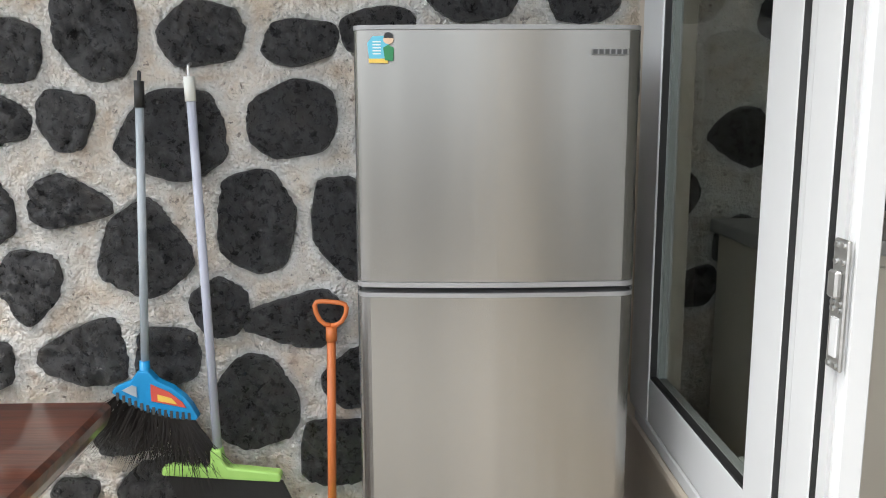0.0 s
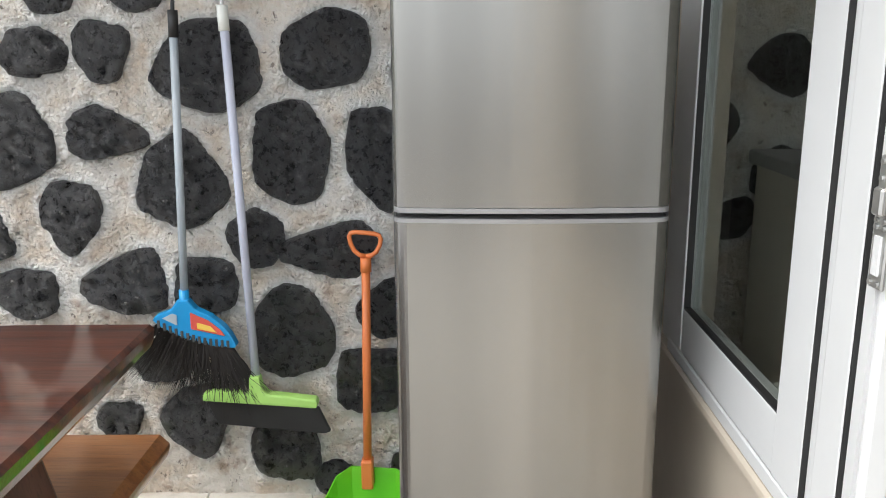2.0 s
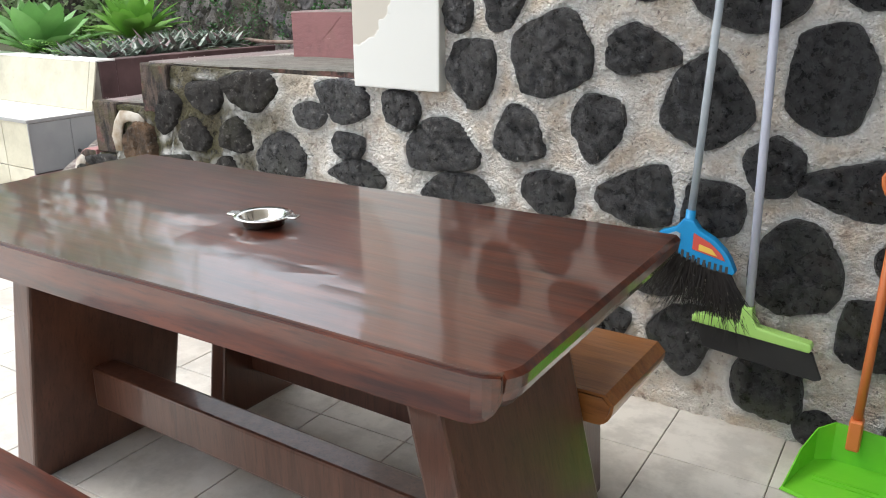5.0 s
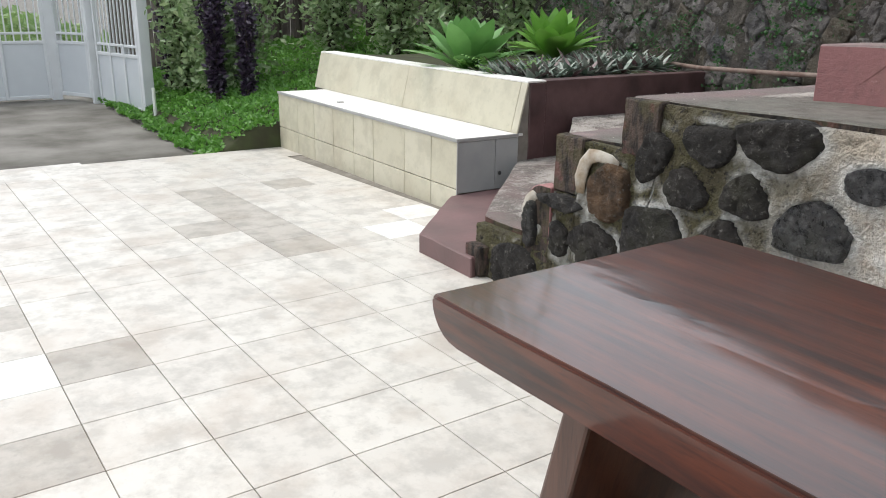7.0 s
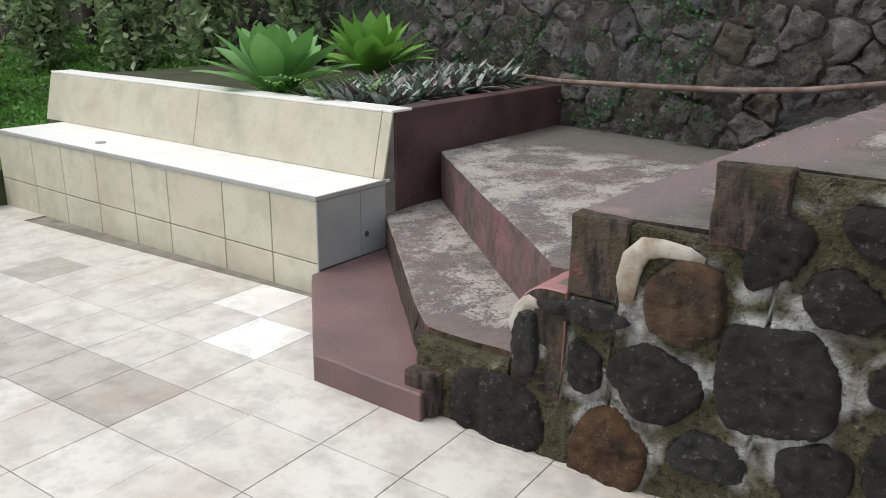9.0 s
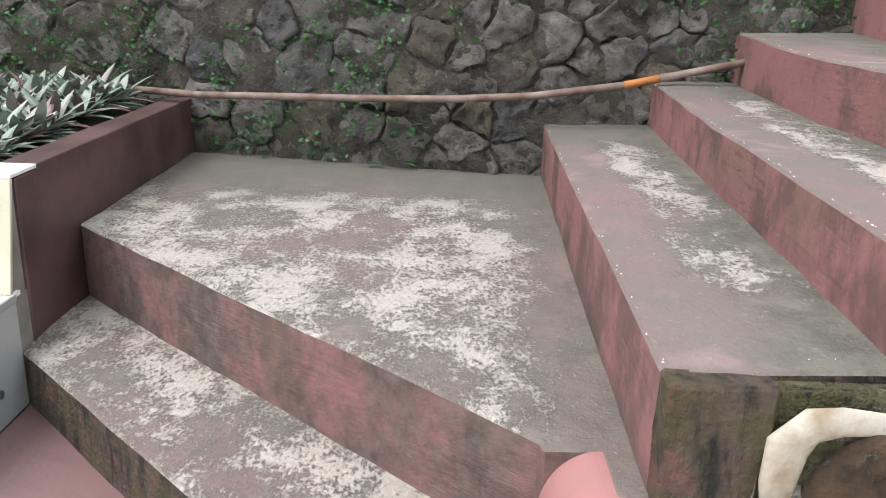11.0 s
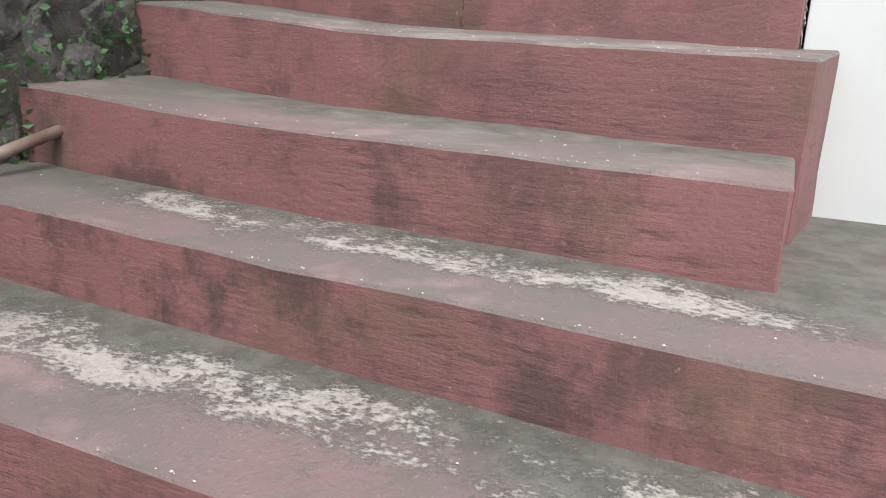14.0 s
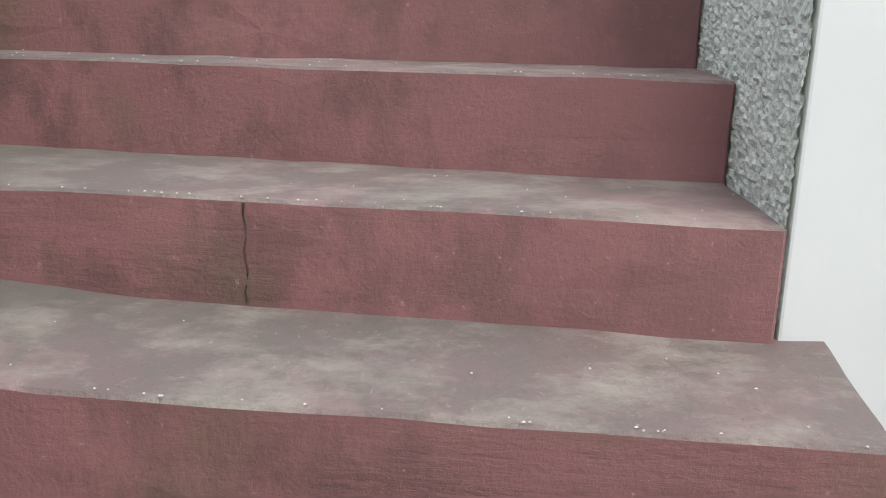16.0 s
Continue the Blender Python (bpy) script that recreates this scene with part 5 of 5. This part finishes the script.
bm = bmesh.new()
rr = random.Random(21)
for k in range(150):
    px = rr.uniform(-5.75, -5.24) if k < 105 else rr.uniform(-6.6, -5.24)
    py = rr.uniform(3.40, 4.75) if k < 105 else rr.uniform(3.36, 3.55)
    if k >= 105 and px < -5.75:
        continue
    lift = .69 + .05 * (py - 3.4)
    tall = rr.uniform(.95, 1.5)
    n = 13
    for i in range(n):
        s = i / n
        m = Matrix.Translation((px, py, lift)) @ Matrix.Rotation(i * 2.4 + rr.uniform(-.3, .3), 4, "Z")
        blade(.145 * tall * rr.uniform(.75, 1.1), .042, radians(8 + 58 * s), .03, 4, .35, .35, bm, m)
bedding = tagged(part("bedding_plants", bm, RHOEO, smooth=False), "dense grey-green and purple striped bedding plants", "plants", kind="stuff")

# small ferns and moss on the retaining wall
rg = np.random.default_rng(12)
spots = rg.uniform((-7.5, .5), (-2.0, 2.0), (620, 2))
pts = []
for sx, sz in spots:
    if noise.noise(Vector((sx, 2.0, sz)) * 1.3) < -.05:
        continue
    k = rg.integers(6, 26)
    q = np.stack([sx + rg.normal(0, .05, k), np.zeros(k), sz + rg.normal(0, .04, k)], 1)
    q[:, 1] = [retain_y(a) - .072 + .05 * (b - .5) for a, b in zip(q[:, 0], q[:, 2])]
    pts.append(q)
tagged(leaf_cloud("wall_ferns", np.concatenate(pts), .017, WALLPLANT, long=1.5, seed=5), "tiny creeping ferns growing between the wall stones", "plants", kind="stuff")
weed = thing("wall_weed", "small broad-leaved weed growing at the wall foot", "plant")
bm = bmesh.new()
rw = random.Random(3)
for k in range(22):
    m = Matrix.Translation((rw.uniform(-.12, .12), rw.uniform(-.05, .0), rw.uniform(0, .2))) @ Matrix.Rotation(rw.uniform(3.4, 6.0), 4, "Z")
    blade(.06, .032, rw.uniform(-.1, .6), .012, 3, .2, .5, bm, m)
part("leaves", bm, WALLPLANT, weed)
weed.location = (-4.02, retain_y(-4.0) - .03, .52)

# ---- garden, driveway and gate ----
bm = bmesh.new()
for (x0, x1, y0, y1) in ((-400, -7.79, -400, 400), (-7.79, 400, -400, -3.5), (-7.79, 400, 5.6, 400), (3.0, 400, -3.5, 5.6)):
    vs = [bm.verts.new(p) for p in ((x0, y0, -.12), (x1, y0, -.12), (x1, y1, -.12), (x0, y1, -.12))]
    bm.faces.new(vs)
tagged(part("ground", bm, DRIVE), "stained concrete driveway", "driveway", kind="structure")


def slope_z(x, y):
    d = max(0.0, y - (2.15 + .05 * (x + 8) * -1 * .5))
    return -.10 + .26 * min(d, .25) / .25 * .5 + .20 * d + .07 * noise.noise(Vector((x, y, 0)) * 1.1)


bm = bmesh.new()
gx, gy = 40, 26
grid = [[bm.verts.new((x, y, slope_z(x, y) if y > 2.05 else -.13)) for y in (2.0 + 5.2 * (j / gy) ** 1.2 for j in range(gy + 1))] for x in (-13.4 + 5.55 * i / gx for i in range(gx + 1))]
grid.append([bm.verts.new((v.co.x, v.co.y, -.3)) for v in grid[-1]])
for a, b in zip(grid, grid[1:]):
    for j in range(gy):
        bm.faces.new((a[j], b[j], b[j + 1], a[j + 1]))
bank = tagged(part("garden_bank", bm, SOIL, smooth=True), "sloping garden bank of dark soil", "ground", kind="structure")
n = 42000
q = np.stack([rg.uniform(-13.2, -7.85, n), 2.08 + 4.4 * rg.uniform(0, 1, n) ** 1.5, np.zeros(n)], 1)
q[:, 1] -= .10 * np.abs(np.sin(q[:, 0] * 5.0)) * (q[:, 1] < 2.3)
q[:, 2] = [slope_z(a, b) + .02 + abs(.12 * noise.noise(Vector((a, b, 5)) * 2.2)) * rg.uniform(.2, 1) for a, b in q[:, :2]]
tagged(leaf_cloud("ground_cover", q, .033, COVER, long=1.3, seed=9), "bright green leafy ground cover on the bank", "plants", kind="stuff")
kerb = tagged(part("bed_kerb", roughen(box(-12.0, -7.86, 2.03, 2.10, -.14, -.10, .01), .02, 3, 4), DRIVE), "rough concrete kerb of the garden bed", "kerb", kind="structure")


def shrub(x, y, height, spread, leaves, size, material, label, seed, lean=0.0, name="shrub"):
    s = thing(name, label, "shrub")
    r = np.random.default_rng(seed)
    z0 = slope_z(x, y) - .03
    stems, pts = bmesh.new(), []
    for k in range(7):
        a = r.uniform(0, 6.283)
        h = height * r.uniform(.7, 1.0)
        rad = spread * r.uniform(.3, 1.0)
        p = [(x, y, z0), (x + .35 * rad * math.cos(a), y + .35 * rad * math.sin(a), z0 + .5 * h), (x + rad * math.cos(a) + lean, y + rad * math.sin(a), z0 + h)]
        tube(p, [.018, .012, .005], 6, stems)
        for i in range(int(leaves * 1.5) // 7):
            t = r.uniform(.12, 1.05)
            c = np.array(p[0]) * (1 - t) ** 2 + 2 * t * (1 - t) * np.array(p[1]) + t * t * np.array(p[2])
            pts.append(c + r.normal(0, spread * .24, 3) * (1, 1, .8))
    part("stem", stems, BARK, s)
    leaf_cloud("leaves", np.array(pts), size, material, s, long=1.9, seed=seed)
    return s


shrub(-10.9, 2.75, 1.5, .45, 1000, .05, SHRUB, "tall green shrub beside the gate", 31)
shrub(-10.4, 3.2, 1.5, .6, 1500, .055, SHRUB, "spreading green shrub on the bank", 36)
shrub(-10.1, 2.85, 1.6, .5, 1100, .05, SHRUB, "tall green shrub on the bank", 32)
shrub(-9.6, 2.72, 1.4, .13, 1500, .036, PURPLE, "slender dark purple-leaved shrub", 33)
shrub(-9.3, 2.95, 1.1, .12, 800, .034, PURPLE, "small dark purple-leaved shrub on the bank", 34)
shrub(-11.2, 2.65, 1.2, .16, 600, .034, PURPLE, "dark purple shrub beside the gate", 35)
for i, (x, y, h, w) in enumerate(((-9.6, 4.9, 1.7, .6), (-8.7, 5.0, 1.6, .6), (-7.7, 5.3, 1.5, .55), (-10.8, 4.6, 1.8, .6))):
    shrub(x, y, h, w, 1300, .05, SHRUB, "leafy green shrub in front of the fence", 40 + i)

fence = thing("board_fence", "weathered dark wooden board fence behind the garden", "fence")
rz = random.Random(2)
y = 2.45
while y < 6.1:
    w = rz.uniform(.14, .24)
    part("board", box(-13.55, -13.52, y, y + w - .012, -.1, 2.9 + rz.uniform(-.1, .1), .004), FENCEWOOD, fence)
    y += w
x = -14.6
while x < -7.2:
    w = rz.uniform(.14, .24)
    y = 6.2 + rz.uniform(-.02, .02)
    part("board", box(x, x + w - .012, y, y + .03, .3, 3.0 + rz.uniform(-.1, .1), .004), FENCEWOOD, fence)
    x += w
# Tree trunks in front of the boards, kept as parts of the fence.
for k in range(9):
    x = -13.4 + k * .55
    part("post", tube([(x, 4.9 + .12 * k, .2), (x + rz.uniform(-.1, .1), 4.9 + .12 * k, 3.0)], [.07, .055], 8), BARK, fence)
for z in (1.0, 2.2):
    part("rail", box(-14.6, -7.2, 6.24, 6.30, z, z + .09), FENCEWOOD, fence)


def gate_panel(name, p, q, z0, z1, ztop, bars, label, uprights):
    g = thing(name, label, "gate", "driveway gate")
    d = Vector((q[0] - p[0], q[1] - p[1], 0))
    L = d.length
    m = Matrix.Translation((p[0], p[1], 0)) @ Matrix.Rotation(math.atan2(d.y, d.x), 4, "Z")

    def put(nm, bm, mat_):
        bm.transform(m)
        part(nm, bm, mat_, g)
    put("panel", box(.03, L - .03, -.012, .012, z0 + .04, z1), GATEPANEL)
    put("frame_rail", box(0, L, -.025, .025, z0, z0 + .045, .004), GATEFRAME)
    put("frame_rail", box(0, L, -.025, .025, z1, z1 + .04, .004), GATEFRAME)
    put("frame_rail", box(0, L, -.02, .02, z1 + .12, z1 + .15, .004), GATEFRAME)
    put("frame_rail", box(0, L, -.025, .025, ztop, ztop + .045, .004), GATEFRAME)
    for i in range(uprights + 1):
        x = (L - .04) * i / uprights
        put("upright", box(x, x + .04, -.03, .03, z0, z1 + .15 if 0 < i < uprights else ztop, .004), GATEFRAME)
    for i in range(1, bars):
        x = L * i / bars
        put("bar", box(x - .008, x + .008, -.008, .008, z1 + .04, ztop), GATEFRAME)
    return g


gate_panel("driveway_gate", (-12.75, -1.6), (-12.9, 1.53), -.10, .60, 1.75, 34, "wide grey and white sliding driveway gate with vertical bars", 6)
gate_panel("side_gate", (-12.9, 1.66), (-12.35, 1.95), -.06, .60, 1.75, 6, "narrow grey gate with vertical bars", 1)
gate_panel("side_gate", (-12.15, 2.02), (-11.1, 2.30), -.12, .50, 1.6, 12, "grey and white gate wing with vertical bars", 3)
for x, y in ((-12.92, 1.59), (-12.25, 1.98), (-11.02, 2.33)):
    tagged(part("gate_post", box(x - .06, x + .06, y - .06, y + .06, -.13, 2.3, .006), GATEFRAME), "tall square grey gate post", "gate post", "driveway gate posts")
tagged(part("standpipe", tube([(-10.55, 2.28, -.1), (-10.55, 2.28, .22)], .02, 8), WHITEPLASTIC), "short white pipe standing in the bed", "pipe")
q = np.stack([rg.uniform(-20, -15.5, 9000), rg.uniform(-6, 4.0, 9000), rg.uniform(0, 1.0, 9000)], 1)
q[:, 2] = -.1 + q[:, 2] * (.75 + .3 * np.sin(q[:, 1] * 1.3))
tagged(leaf_cloud("far_hedge", q, .12, HEDGE, long=1.6, seed=14), "sunlit green hedge beyond the gate", "hedge", kind="stuff")
for i, (x, y) in enumerate(((-18.5, 7.5), (-12.6, 6.7))):
    t = thing("background_tree", "tall leafy tree behind the garden fence" if i else "leafy tree beyond the driveway gate", "tree")
    r = np.random.default_rng(60 + i)
    bm = tube([(x, y, -.1), (x + .1, y, 2.2), (x + .2, y, 4.2)], [.2, .15, .07], 8)
    pts = []
    for k in range(9):
        a, h = r.uniform(0, 6.283), r.uniform(2.4, 4.8)
        e = np.array((x + 1.7 * math.cos(a), y + 1.4 * math.sin(a), h + r.uniform(0, 1.0)))
        tube([(x + .1, y, h - .6), tuple(e)], [.06, .02], 6, bm)
        pts.append(e + r.normal(0, .55, (420, 3)))
    part("trunk", bm, BARK, t)
    leaf_cloud("crown", np.concatenate(pts), .10, SHRUB, t, long=1.8, seed=70 + i)

# ---- floor tiles ----
bm = box(-SIDE / 2 + .0015, SIDE / 2 - .0015, -SIDE / 2 + .0015, SIDE / 2 - .0015, -.008, .0, .0012)
tile_mesh = bpy.data.meshes.new("tile")
bm.to_mesh(tile_mesh)
bm.free()
tile_mesh.materials.append(TILE)
variants = {}
for key, m in (("dark", TILEDARK), ("new", TILENEW)):
    variants[key] = tile_mesh.copy()
    variants[key].materials.clear()
    variants[key].materials.append(m)
STAINED = {(-10, 2), (-10, 4), (-9, 2), (-8, 2), (-7, 1), (-7, 2), (-6, 2), (-5, 2), (-4, -3), (-2, -2), (0, -3)}
FRESH = {(-6, 5), (-5, 4), (-2, -3)}
rest = []
for i in range(-16, 15):
    for j in range(-13, 6):
        c = ORIGIN + (i + .5) * SIDE * U + (j + .5) * SIDE * V
        if c.x < -7.78 or c.x > 2.8 or c.y > 2.32 + (.3 if c.x < -4 else 0) or c.y < -3.3 or (EAST - .02 < c.x < EAST + .14) or (c.x < -5 and c.y > 2.72):
            continue
        near = c.y > -.35 and c.x < .6
        if not near:
            rest.append(c)
            continue
        kind = "dark" if (i, j) in STAINED else "new" if (i, j) in FRESH else ""
        t = new("tile", variants.get(kind, tile_mesh))
        t.parent = floor
        t.location, t.rotation_euler = (c.x, c.y, floor_z(c.x) + .0), (0, radians(-.9) if c.x < -4.3 else 0, TURN)
verts, faces = [], []
for c in rest:
    b = len(verts)
    for a, d in ((-1, -1), (1, -1), (1, 1), (-1, 1)):
        p = c + a * .1478 * U + d * .1478 * V
        verts.append((p.x, p.y, floor_z(p.x)))
    faces.append((b, b + 1, b + 2, b + 3))
me = bpy.data.meshes.new("far_tiles")
me.from_pydata(verts, [], faces)
me.materials.append(TILE)
far_tiles = new("far_tiles", me)
far_tiles.parent = floor
tagged(far_tiles, kind="stuff")
